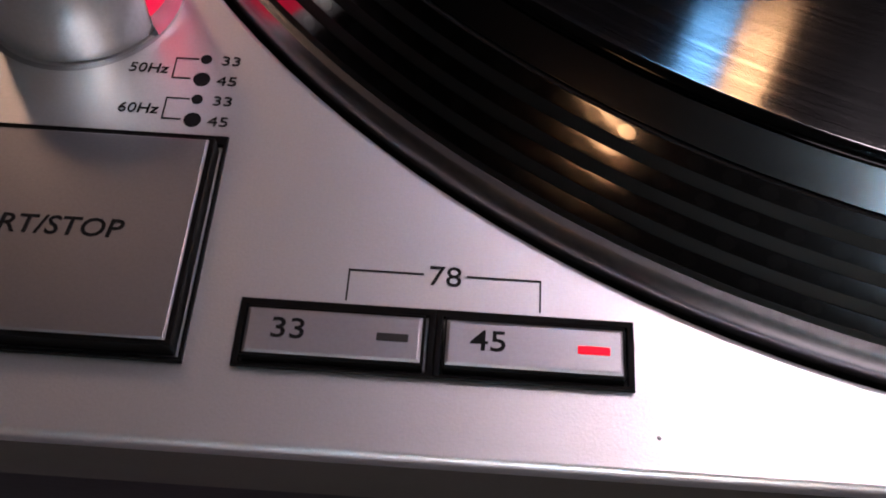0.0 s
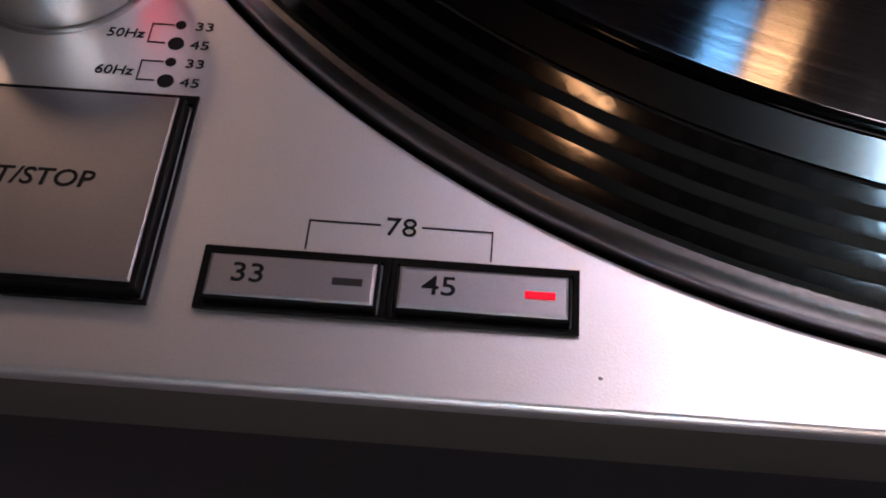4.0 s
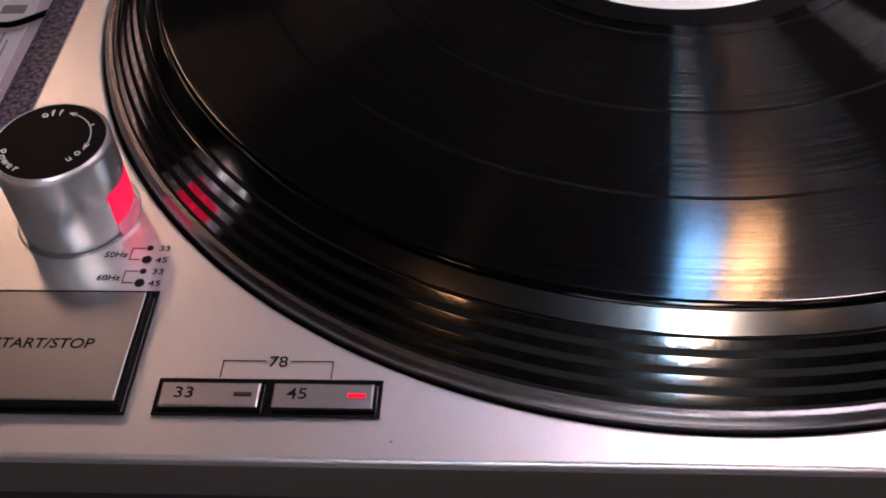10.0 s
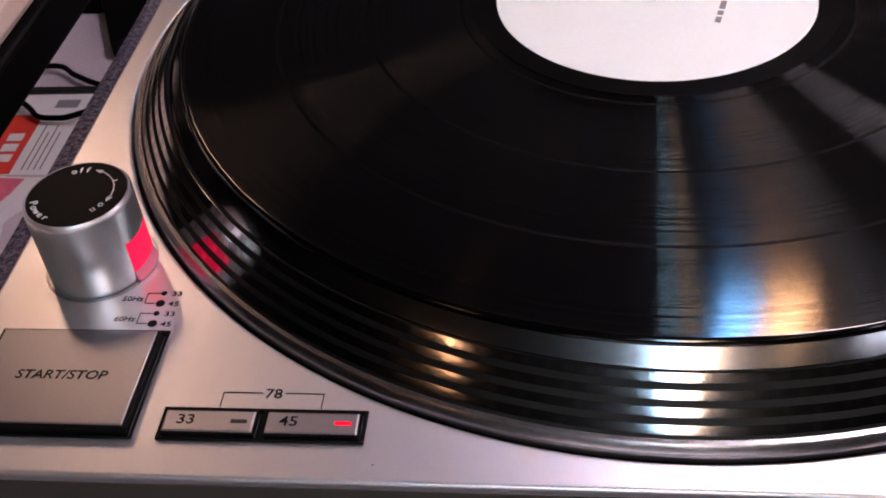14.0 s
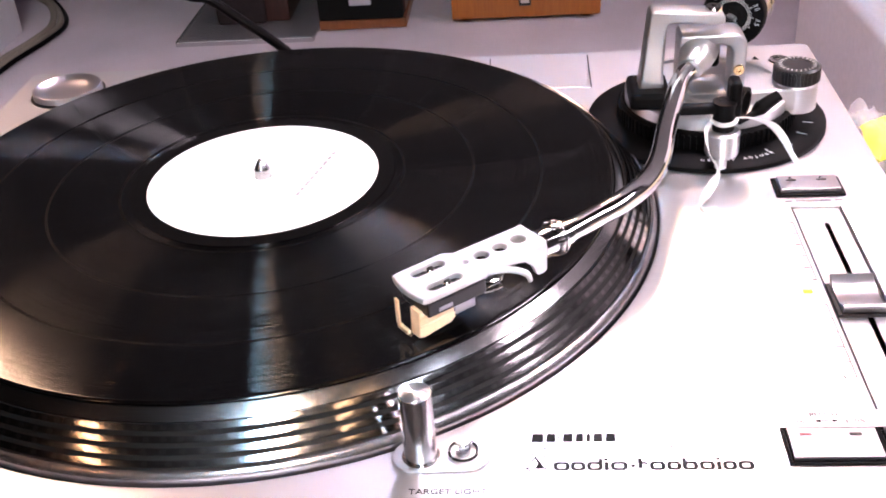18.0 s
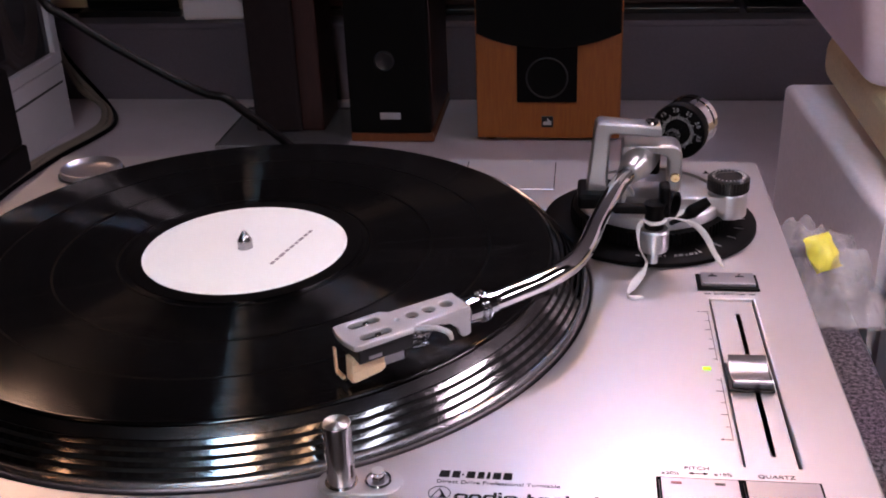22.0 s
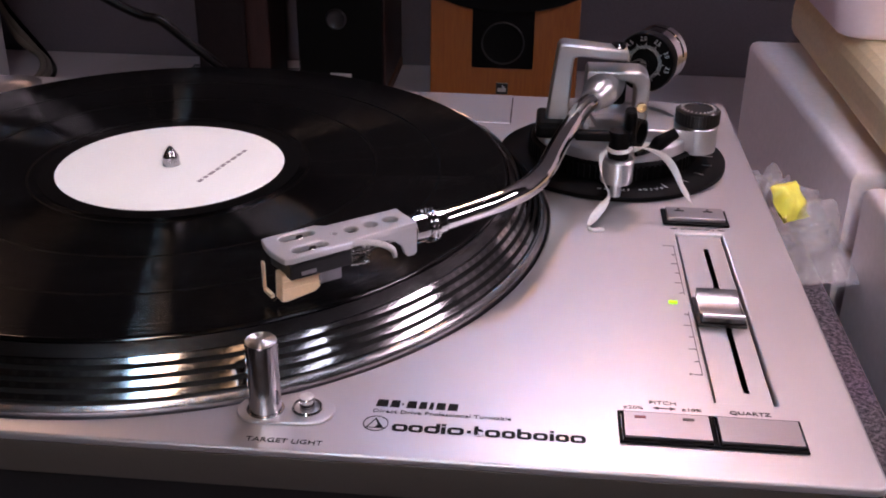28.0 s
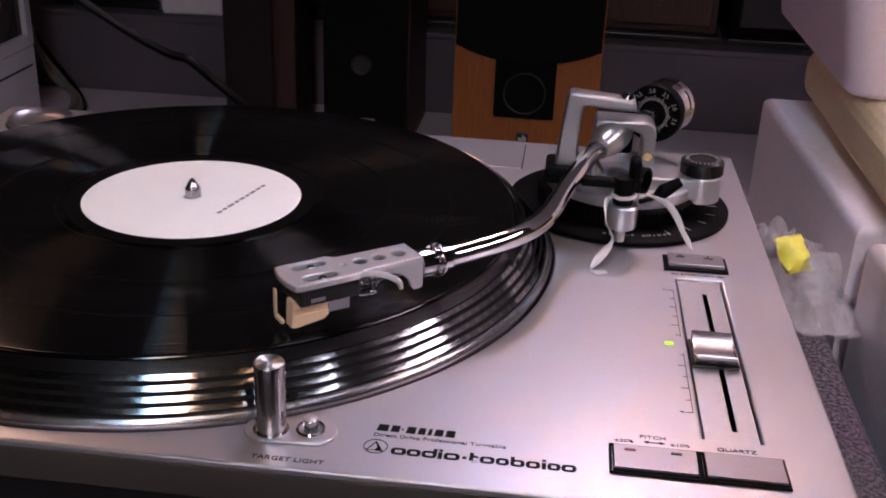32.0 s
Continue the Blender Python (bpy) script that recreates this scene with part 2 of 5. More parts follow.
M = dict(
    silver=mat("silver_paint", (0.62, 0.60, 0.62), 0.35, 0.88, 0.05, 14, 0.10, 2600, rvar=0.08),
    startkey=mat("start_key_silver", (0.27, 0.26, 0.285), 0.34, 0.95, 0.05, 20, 0.06, 2200),
    button=mat("button_silver", (0.40, 0.385, 0.41), 0.33, 0.95, 0.05, 20, 0.06, 2200),
    black=mat("black_plastic", (0.006, 0.006, 0.007), 0.30, 0, 0.3, 30, 0.1, 900),
    satin=mat("satin_black", (0.009, 0.009, 0.010), 0.42, 0, 0.3, 40, 0.15, 700),
    valley=mat("dark_platter_paint", (0.002, 0.002, 0.002), 0.5, 0, 0.2, 60, spec=0.2),
    rim=mat("satin_rim_alloy", (0.22, 0.215, 0.22), 0.17, 1.0, 0.03, 90),
    polish=mat("polished_alloy", (0.72, 0.71, 0.72), 0.13, 1.0, 0.05, 60),
    band=mat("dotted_band_alloy", (0.26, 0.255, 0.26), 0.11, 1.0, 0.08, 120),
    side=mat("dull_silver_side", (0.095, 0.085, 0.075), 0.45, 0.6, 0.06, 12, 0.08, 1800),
    dot=mat("polished_dot_alloy", (0.38, 0.375, 0.38), 0.095, 1.0, 0.06, 120),
    bracket=mat("cast_bracket_alloy", (0.40, 0.395, 0.405), 0.36, 0.9, 0.06, 30, 0.12, 1500),
    peach=mat("peach_card", (0.80, 0.60, 0.50), 0.7, 0, 0.06, 8, 0.2, 260),
    # clear plastic; its pink is the strobe's light put into the colour
    flange=mat("clear_plastic_painted_glow", (0.70, 0.16, 0.24), 0.18, 0, 0.05, 60),
    lip=mat("turned_lip_alloy", (0.33, 0.32, 0.33), 0.26, 1.0, 0.05, 60),
    grip=mat("turned_grip_alloy", (0.42, 0.41, 0.425), 0.22, 1.0, 0.05, 60),
    slider=mat("brushed_slider_alloy", (0.30, 0.29, 0.305), 0.30, 1.0, 0.06, 60, 0.1, 1800),
    keyblack=mat("matt_black_surround", (0.0022, 0.002, 0.0022), 0.5, 0, 0.3, 40, spec=0.07),
    grey_ink=mat("faded_white_ink", (0.45, 0.45, 0.46), 0.5, 0, 0.1),
    hank=mat("brown_cable", (0.30, 0.20, 0.14), 0.5, 0, 0.2, 40),
    bead=mat("glossy_vinyl_edge", (0.001, 0.001, 0.001), 0.10, 0, 0.2, 20, spec=0.6),
    alloy=mat("cast_alloy", (0.58, 0.57, 0.585), 0.33, 0.9, 0.06, 30, 0.15, 1500),
    chrome=mat("chrome", (0.62, 0.62, 0.63), 0.05, 1.0, 0.03, 30),
    shell=mat("headshell_paint", (0.56, 0.555, 0.575), 0.38, 0.55, 0.05, 40, 0.1, 1800),
    paper=mat("white_label_paper", (0.92, 0.955, 0.92), 0.6, 0, 0.02, 40, 0.1, 900),
    ink=mat("black_ink", (0.006, 0.006, 0.007), 0.6, 0, 0.1, spec=0.1),
    white_ink=mat("white_ink", (0.72, 0.72, 0.72), 0.5, 0, 0.05),
    cart=mat("cream_stylus_plastic", (0.95, 0.68, 0.44), 0.32, 0, 0.06, 60, 0.1, 700),
    gold=mat("brass_wire", (0.75, 0.55, 0.30), 0.25, 1.0),
    vinyl=vinyl_mat(),
    spun=spun_mat(),
    deadwax=mat("smooth_vinyl", (0.001, 0.001, 0.001), 0.14, 0, 0.2, 20, spec=0.3),
    groove=mat("track_gap_vinyl", (0.001, 0.001, 0.001), 0.45, 0, 0.2, 20, spec=0.05),
    carpet=carpet_mat("speckled_carpet", (0.040, 0.034, 0.046), (0.32, 0.27, 0.33), 420.0),
    laminate=mat("grey_laminate", (0.60, 0.52, 0.58), 0.55, 0, 0.16, 6, 0.25, 420),
    riser=mat("grey_riser_board", (0.112, 0.092, 0.112), 0.6, 0, 0.10, 5, 0.1, 300),
    cherry=wood_mat("orange_cherry_veneer", (0.26, 0.068, 0.006), (0.32, 0.098, 0.011)),
    trim=mat("dull_gilt", (0.20, 0.16, 0.10), 0.45, 0.3, 0.1, 30),
    redwood=wood_mat("red_cherry_veneer", (0.15, 0.040, 0.010), (0.20, 0.060, 0.016)),
    mahogany=wood_mat("dark_red_veneer", (0.022, 0.007, 0.005), (0.045, 0.014, 0.010)),
    grille=mat("black_grille_cloth", (0.003, 0.003, 0.003), 0.9, 0, 0.4, 60, 0.5, 1400, spec=0.15),
    whitebox=mat("white_painted_board", (0.95, 0.85, 0.88), 0.5, 0, 0.05, 9, 0.1, 200),
    beige=mat("beige_card", (0.92, 0.76, 0.50), 0.7, 0, 0.08, 8, 0.2, 260),
    greydev=mat("grey_plastic_casing", (0.58, 0.56, 0.60), 0.45, 0, 0.06, 12, 0.1, 500),
    smoke=glass_mat("smoky_glass", (0.35, 0.33, 0.36), 0.06, 0.1),
    plate=glass_mat("clear_plate_glass", (0.52, 0.50, 0.54), 0.08, 0.22),
    tub=mat("white_tub_plastic", (0.97, 0.84, 0.94), 0.35, 0, 0.04, 9, 0.05, 200),
    cherry_dark=wood_mat("dark_cherry_veneer", (0.05, 0.016, 0.010), (0.085, 0.028, 0.016)),
    rubber=mat("black_cable_rubber", (0.0015, 0.001, 0.0014), 0.34, 0, 0.3, 40, spec=0.05),
    columncloth=mat("grey_brown_cloth", (0.021, 0.016, 0.017), 0.85, 0, 0.2, 60, 0.4, 1400, spec=0.1),
    beige_cable=mat("beige_cable", (0.22, 0.18, 0.15), 0.5, 0, 0.1, 40),
    yellow=mat("yellow_paper", (0.95, 0.85, 0.10), 0.32, 0, 0.1, 60, 0.2, 300),
    film=film_mat(),
    string=mat("white_twist_tie", (0.80, 0.79, 0.80), 0.45, 0, 0.08, 120, 0.3, 900),
    red_print=mat("red_print", (0.70, 0.05, 0.03), 0.4, 0, 0.05),
    orange_print=mat("orange_print", (0.80, 0.30, 0.05), 0.4, 0, 0.3, 60),
    pink_print=mat("pink_print", (0.75, 0.15, 0.22), 0.4, 0, 0.2, 40),
    dim_ink=mat("grey_print", (0.25, 0.24, 0.25), 0.5, 0, 0.1),
    page=mat("glossy_page", (0.80, 0.78, 0.79), 0.35, 0, 0.04, 20),
    wall=mat("shop_wall_paint", (0.022, 0.019, 0.021), 0.7, 0, 0.05, 3),
    # for the unseen bulkhead that is added to block light
    bulkhead=mat("unseen_bulkhead_paint", (0.075, 0.066, 0.069), 0.7, 0, 0.06, 3),
    ceil=mat("ceiling_board", (0.020, 0.018, 0.018), 0.8, 0, 0.05, 3),
    floor=mat("shop_floor", (0.040, 0.030, 0.022), 0.6, 0, 0.15, 4),
    red_lens=glow("red_strobe_lens", (1.0, 0.014, 0.075), 0.80),
    red_led=glow("red_led", (1.0, 0.006, 0.03), 1.0),
    green_led=glow("green_led", (0.45, 1.0, 0.03), 1.4),
    dim_red=mat("dim_red_indicator", (0.16, 0.03, 0.035), 0.35, 0, 0.2),
    dark_led=mat("unlit_indicator", (0.018, 0.016, 0.016), 0.3, 0, 0.2),
)

# ---------------------------------------------------------------- mesh helpers
FLAT = set()


def part(name, bm, material, parent=None, label="", smooth=True):
    smooth = smooth and id(bm) not in FLAT
    FLAT.discard(id(bm))
    me = bpy.data.meshes.new(name)
    bm.to_mesh(me)
    bm.free()
    me.materials.append(material)
    if smooth:
        for p in me.polygons:
            p.use_smooth = True
        me.set_sharp_from_angle(angle=radians(32))
    ob = new(name, me)
    if parent is not None:
        ob.parent = parent
    if label:
        tagged(ob, label)
    return ob


def thing(name, x, y, z, rz=0.0, label="", category="", group="", kind=""):
    ob = new(name)
    ob.empty_display_size = 0.02
    ob.matrix_basis = pose(x, y, z, 0, 0, rz)
    return tagged(ob, label, category, group, kind)


def box(x0, x1, y0, y1, z0, z1, bevel=0.0, seg=2, bm=None, m=None):
    own = bmesh.new()
    bmesh.ops.create_cube(own, size=1.0)
    for v in own.verts:
        v.co = Vector((x0 + (v.co.x + .5) * (x1 - x0), y0 + (v.co.y + .5) * (y1 - y0), z0 + (v.co.z + .5) * (z1 - z0)))
    if bevel:
        bmesh.ops.bevel(own, geom=own.edges[:], offset=bevel, segments=seg, profile=0.5, affect="EDGES", clamp_overlap=True)
    if m is not None:
        own.transform(m)
    if bm is None:
        FLAT.add(id(own))
    return merge(bm, own)


def merge(bm, own):
    if bm is None:
        return own
    me = bpy.data.meshes.new("tmp")
    own.to_mesh(me)
    own.free()
    bm.from_mesh(me)
    bpy.data.meshes.remove(me)
    return bm


def lathe(profile, seg=64, x=0.0, y=0.0, z=0.0, bm=None, m=None, closed=False):
    """Turns a list of (radius, height) about the z axis."""
    own = bmesh.new()
    rings = []
    for r, h in profile:
        if r < 1e-6:
            rings.append([own.verts.new((x, y, z + h))])
        else:
            rings.append([own.verts.new((x + r * math.cos(2 * math.pi * i / seg), y + r * math.sin(2 * math.pi * i / seg), z + h)) for i in range(seg)])
    pairs = list(zip(rings, rings[1:])) + ([(rings[-1], rings[0])] if closed else [])
    for a, b in pairs:
        for i in range(seg):
            j = (i + 1) % seg
            q = [a[i % len(a)], a[j % len(a)], b[j % len(b)], b[i % len(b)]]
            q = [v for k, v in enumerate(q) if v not in q[:k]]
            if len(q) > 2:
                own.faces.new(q)
    bmesh.ops.recalc_face_normals(own, faces=own.faces[:])
    if m is not None:
        own.transform(m)
    return merge(bm, own)


def tube(points, radius, seg=12, bm=None, rounds=8, cap=True, flat=1.0, twist=0.0):
    """A round bar through points, smoothed; radius may be a list; flat and twist turn it into a ribbon."""
    pts = [Vector(p) for p in points]
    fine, rad = [], []
    rs = radius if isinstance(radius, (list, tuple)) else [radius] * len(pts)
    for i in range(len(pts) - 1):
        p0, p1, p2, p3 = pts[max(i - 1, 0)], pts[i], pts[i + 1], pts[min(i + 2, len(pts) - 1)]
        for k in range(rounds):
            t = k / rounds
            fine.append(0.5 * ((2 * p1) + (p2 - p0) * t + (2 * p0 - 5 * p1 + 4 * p2 - p3) * t * t + (3 * p1 - p0 - 3 * p2 + p3) * t ** 3))
            rad.append(rs[i] * (1 - t) + rs[i + 1] * t)
    fine.append(pts[-1]), rad.append(rs[-1])
    own = bmesh.new()
    up, rings = Vector((0.02, 0.03, 1)), []
    for i, p in enumerate(fine):
        d = (fine[min(i + 1, len(fine) - 1)] - fine[max(i - 1, 0)]).normalized()
        s = d.cross(up)
        s = s.normalized() if s.length > 1e-4 else d.cross(Vector((1, 0, 0))).normalized()
        u = s.cross(d).normalized()
        up = u
        ct, st = math.cos(twist * i), math.sin(twist * i)
        e, f = ct * s + st * u, flat * (ct * u - st * s)
        rings.append([own.verts.new(p + rad[i] * (math.cos(2 * math.pi * k / seg) * e + math.sin(2 * math.pi * k / seg) * f)) for k in range(seg)])
    for a, b in zip(rings, rings[1:]):
        for k in range(seg):
            own.faces.new((a[k], a[(k + 1) % seg], b[(k + 1) % seg], b[k]))
    if cap:
        own.faces.new(rings[0][::-1])
        own.faces.new(rings[-1])
    bmesh.ops.recalc_face_normals(own, faces=own.faces[:])
    return merge(bm, own)


def prism(outline, z0, z1, bevel=0.0, holes=(), bm=None, m=None, seg=2):
    """A slab with the outline (x, y) and with through holes."""
    cu = bpy.data.curves.new("tmp", "CURVE")
    cu.dimensions, cu.fill_mode = "2D", "BOTH"
    cu.extrude = (z1 - z0) / 2 - bevel
    cu.bevel_depth, cu.bevel_resolution = bevel, seg
    cu.offset = -bevel
    for loop in (outline, *holes):
        sp = cu.splines.new("POLY")
        sp.points.add(len(loop) - 1)
        for p, (px, py) in zip(sp.points, loop):
            p.co = (px, py, 0, 1)
        sp.use_cyclic_u = True
    ob = bpy.data.objects.new("tmp", cu)
    scene.collection.objects.link(ob)
    me = bpy.data.meshes.new_from_object(ob.evaluated_get(bpy.context.evaluated_depsgraph_get()))
    bpy.data.objects.remove(ob)
    bpy.data.curves.remove(cu)
    own = bmesh.new()
    own.from_mesh(me)
    bpy.data.meshes.remove(me)
    bmesh.ops.translate(own, verts=own.verts[:], vec=(0, 0, (z0 + z1) / 2))
    if m is not None:
        own.transform(m)
    return merge(bm, own)


def oval(cx, cy, rx, ry, n=32, turn=0.0):
    c, s = math.cos(radians(turn)), math.sin(radians(turn))
    out = []
    for i in range(n):
        a, b = rx * math.cos(2 * math.pi * i / n), ry * math.sin(2 * math.pi * i / n)
        out.append((cx + a * c - b * s, cy + a * s + b * c))
    return out


def pill(cx, cy, half, r, turn=0.0, n=10):
    """A slot with round ends: half its straight length, end radius, direction in degrees."""
    c, s = math.cos(radians(turn)), math.sin(radians(turn))
    out = []
    for sign in (1, -1):
        for i in range(n + 1):
            a = -math.pi / 2 + math.pi * i / n
            u, v = sign * (half + r * math.cos(a)), sign * r * math.sin(a)
            out.append((cx + u * c - v * s, cy + u * s + v * c))
    return out


def rounded(x0, x1, y0, y1, r, n=6):
    out = []
    for cx, cy, a0 in ((x1 - r, y1 - r, 0), (x0 + r, y1 - r, 90), (x0 + r, y0 + r, 180), (x1 - r, y0 + r, 270)):
        out += [(cx + r * math.cos(radians(a0 + 90 * i / n)), cy + r * math.sin(radians(a0 + 90 * i / n))) for i in range(n + 1)]
    return out


def lettering(text, size, m, material, parent, align="LEFT", squeeze=1.0, label="", bold=0.0, shear=0.0, name="lettering"):
    """Printed words as a thin mesh, their base line along x."""
    cu = bpy.data.curves.new("tmp", "FONT")
    cu.body, cu.size, cu.align_x, cu.shear = text, size, align, shear
    cu.extrude, cu.offset, cu.resolution_u = 0.00006, bold, 3
    ob = bpy.data.objects.new("tmp", cu)
    scene.collection.objects.link(ob)
    me = bpy.data.meshes.new_from_object(ob.evaluated_get(bpy.context.evaluated_depsgraph_get()))
    bpy.data.objects.remove(ob)
    bpy.data.curves.remove(cu)
    own = bmesh.new()
    own.from_mesh(me)
    bpy.data.meshes.remove(me)
    own.transform(m @ Matrix.Diagonal((squeeze, 1, 1, 1)))
    return part(name, own, material, parent, label, smooth=False)


def arc_text(text, size, cx, cy, z, r, a0, step, material, parent, name="lettering"):
    """Letters set one by one along a circle, their feet to its middle."""
    own = bmesh.new()
    for i, ch in enumerate(text):
        if ch == " ":
            continue
        cu = bpy.data.curves.new("tmp", "FONT")
        cu.body, cu.size, cu.align_x, cu.extrude = ch, size, "CENTER", 0.00006
        ob = bpy.data.objects.new("tmp", cu)
        scene.collection.objects.link(ob)
        me = bpy.data.meshes.new_from_object(ob.evaluated_get(bpy.context.evaluated_depsgraph_get()))
        bpy.data.objects.remove(ob)
        bpy.data.curves.remove(cu)
        a = a0 + step * i
        turn = a - 90 if step < 0 else a + 90
        me.transform(pose(cx + r * math.cos(radians(a)), cy + r * math.sin(radians(a)), z, 0, 0, turn))
        own.from_mesh(me)
        bpy.data.meshes.remove(me)
    return part(name, own, material, parent, smooth=False)


def strokes(segments, width, z, material, parent, name="printed_line", thick=0.00012):
    """Thin printed lines, each (x0, y0, x1, y1)."""
    own = bmesh.new()
    for x0, y0, x1, y1 in segments:
        d = Vector((x1 - x0, y1 - y0, 0))
        ang = math.degrees(math.atan2(d.y, d.x))
        m = pose(x0, y0, z, 0, 0, ang)
        if len(segments) > 8:
            # a scale: each mark is a part of its own
            part(name, box(-width / 2, d.length + width / 2, -width / 2, width / 2, 0, thick, m=m), material, parent, smooth=False)
        else:
            box(-width / 2, d.length + width / 2, -width / 2, width / 2, 0, thick, bm=own, m=m)
    if len(segments) <= 8:
        part(name, own, material, parent, smooth=False)


# ---------------------------------------------------------------- the room and its light
def room():
    for nm, b, mt in (
        ("floor", (-4.2, 4.2, -4.2, 3.2, -1.06, -1.0), M["floor"]),
        ("ceiling", (-4.2, 4.2, -4.2, 3.2, 1.80, 1.86), M["ceil"]),
        ("wall_north", (-4.2, 4.2, 3.2, 3.3, -1.0, 1.80), M["wall"]),
        # unseen bulkhead, added to keep the rear light off the shelves
        ("unseen_bulkhead_blocker", (-4.2, 4.2, 0.90, 3.2, 0.30, 1.799), M["bulkhead"]),
        ("wall_south", (-4.2, 4.2, -4.3, -4.2, -1.0, 1.80), M["wall"]),
        ("wall_west", (-4.3, -4.2, -4.2, 3.2, -1.0, 1.80), M["wall"]),
        ("wall_east", (4.2, 4.3, -4.2, 3.2, -1.0, 1.80), M["wall"])):
        tagged(part(nm, box(*b), mt, smooth=False), kind="structure")


LAMPS = [
    # x, y, width, depth, colour, strength
    (0.1150, -2.20, 0.17, 1.70, (0.44, 0.76, 1.0), 38.0),
    (0.2870, -2.20, 0.17, 1.70, (1.0, 0.70, 0.48), 38.0),
    (-1.95, -2.15, 0.14, 0.50, (1.0, 0.52, 0.25), 15.0),
    (0.92, -1.50, 0.06, 0.70, (1.0, 0.62, 0.34), 8.0),
    (1.60, -1.20, 0.10, 0.80, (0.80, 0.86, 1.0), 24.0),
    (2.70, 0.00, 0.50, 1.00, (1.0, 0.84, 0.93), 42.0),
    (0.62, 0.64, 0.30, 0.40, (1.0, 0.84, 0.93), 52.0),
]


def lamps():
    for x, y, w, d, col, power in LAMPS:
        t = thing("ceiling_light", x, y, 1.80, 0, "flat ceiling light panel in a white metal frame", "ceiling light", "ceiling lights")
        fr = prism(rounded(-w / 2 - .0015, w / 2 + .0015, -d / 2 - .03, d / 2 + .03, .001), -.05, -.001, 0, (rounded(-w / 2, w / 2, -d / 2, d / 2, .005),))
        part("frame", fr, M["whitebox"], t, smooth=False)
        part("diffuser", box(-w / 2 + .001, w / 2 - .001, -d / 2 + .001, d / 2 - .001, -.042, -.03), glow("diffuser_light", col, power), t, smooth=False)


PANELS = [
    # x, z, width, height, colour, strength: lit panes on the unseen added bulkhead's face
    (0.2425, 1.12, 0.062, 0.32, (0.20, 0.52, 1.0), 105.0),
    (0.3155, 1.12, 0.068, 0.32, (1.0, 0.52, 0.26), 125.0),
    (-0.760, 0.93, 0.12, 0.40, (1.0, 0.62, 0.42), 23.0),
]


def panels():
    for x, z, w, h, col, power in PANELS:
        t = thing("wall_light", x, 0.90, z, 0, "upright lit light box on the face of the unseen added bulkhead", "wall light", "wall lights")
        part("frame", prism(rounded(-w / 2 - .008, w / 2 + .008, -h / 2 - .02, h / 2 + .02, .004), .0005, .03, 0, (rounded(-w / 2, w / 2, -h / 2, h / 2, .002),), m=pose(0, 0, 0, 90, 0, 0)), M["satin"], t, smooth=False)
        part("diffuser", box(-w / 2 + .001, w / 2 - .001, -.022, -.002, -h / 2 + .001, h / 2 - .001), glow("light_box_glow", col, power), t, smooth=False)


def unseen_fill_light():
    # unseen fill light low in the wall behind the camera, added to lift the background
    t = thing("unseen_fill_panel", 0, -4.198, 0.25, 0, "wide unseen fill light in a dark frame, added to brighten the background", "window")
    w, h = 2.6, 0.70
    part("frame", prism(rounded(-w / 2 - .05, w / 2 + .05, -h / 2 - .05, h / 2 + .05, .01), -.05, -.0005, 0, (rounded(-w / 2, w / 2, -h / 2, h / 2, .004),), m=pose(0, 0, 0, 90, 0, 0)), M["satin"], t, smooth=False)
    part("pane", box(-w / 2 + .001, w / 2 - .001, .002, .020, -h / 2 + .001, h / 2 - .001), glow("fill_panel_glow", (1.0, 0.86, 0.94), 3.0), t, smooth=False)


room()
lamps()
panels()
unseen_fill_light()
world = bpy.data.worlds.new("world")
world.use_nodes = True
world.node_tree.nodes["Background"].inputs["Color"].default_value = (0.02, 0.02, 0.022, 1)
scene.world = world

# ---------------------------------------------------------------- the turntable
X0, X1, Y0, Y1 = -0.177, 0.269, -0.177, 0.171
PIV = (0.200, 0.078)


def turntable():
    t = thing("turntable", 0, 0, 0, 0, "silver direct-drive record player on a speckled carpet stand", "turntable")
    # body: a silver top plate with a round well, over a black base
    well = oval(0, 0, 0.1695, 0.1695, 160)
    panel = [(0.2236, -0.1364), (0.2436, -0.1364), (0.2436, -0.0080), (0.2236, -0.0080)]
    part("plinth_top", prism(rounded(X0, X1, Y0, Y1, 0.005), -0.0030, 0.0, 0.0009, (well, panel)), M["silver"], t, "brushed silver painted top plate")
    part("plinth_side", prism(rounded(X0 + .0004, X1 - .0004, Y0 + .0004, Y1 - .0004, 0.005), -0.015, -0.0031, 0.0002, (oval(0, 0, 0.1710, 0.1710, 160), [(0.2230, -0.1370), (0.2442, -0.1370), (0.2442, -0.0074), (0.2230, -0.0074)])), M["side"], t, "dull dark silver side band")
    part("plinth_base", prism(rounded(X0 + .004, X1 - .004, Y0 + .004, Y1 - .004, 0.006), -0.082, -0.0153, 0.002), M["black"], t, "black moulded base")
    part("platter_well", lathe([(0.1694, -0.002), (0.1694, -0.0150), (0.0, -0.0150)], 128), M["satin"], t)
    for fx in (X0 + .05, X1 - .05):
        for fy in (Y0 + .05, Y1 - .05):
            part("foot", lathe([(0, -.0995), (.024, -.0995), (.026, -.097), (.026, -.086), (.020, -.0822), (0, -.0822)], 32, fx, fy), M["satin"], t, "black rubber foot")
    platter(t)
    power_knob(t)
    start_button(t)
    speed_buttons(t)
    strobe_print(t)
    target_light(t)
    logos(t)
    pitch_panel(t)
    pitch_buttons(t)
    direction_switch(t)
    hinge(t)
    arm_print(t)
    tonearm(t)
    return t


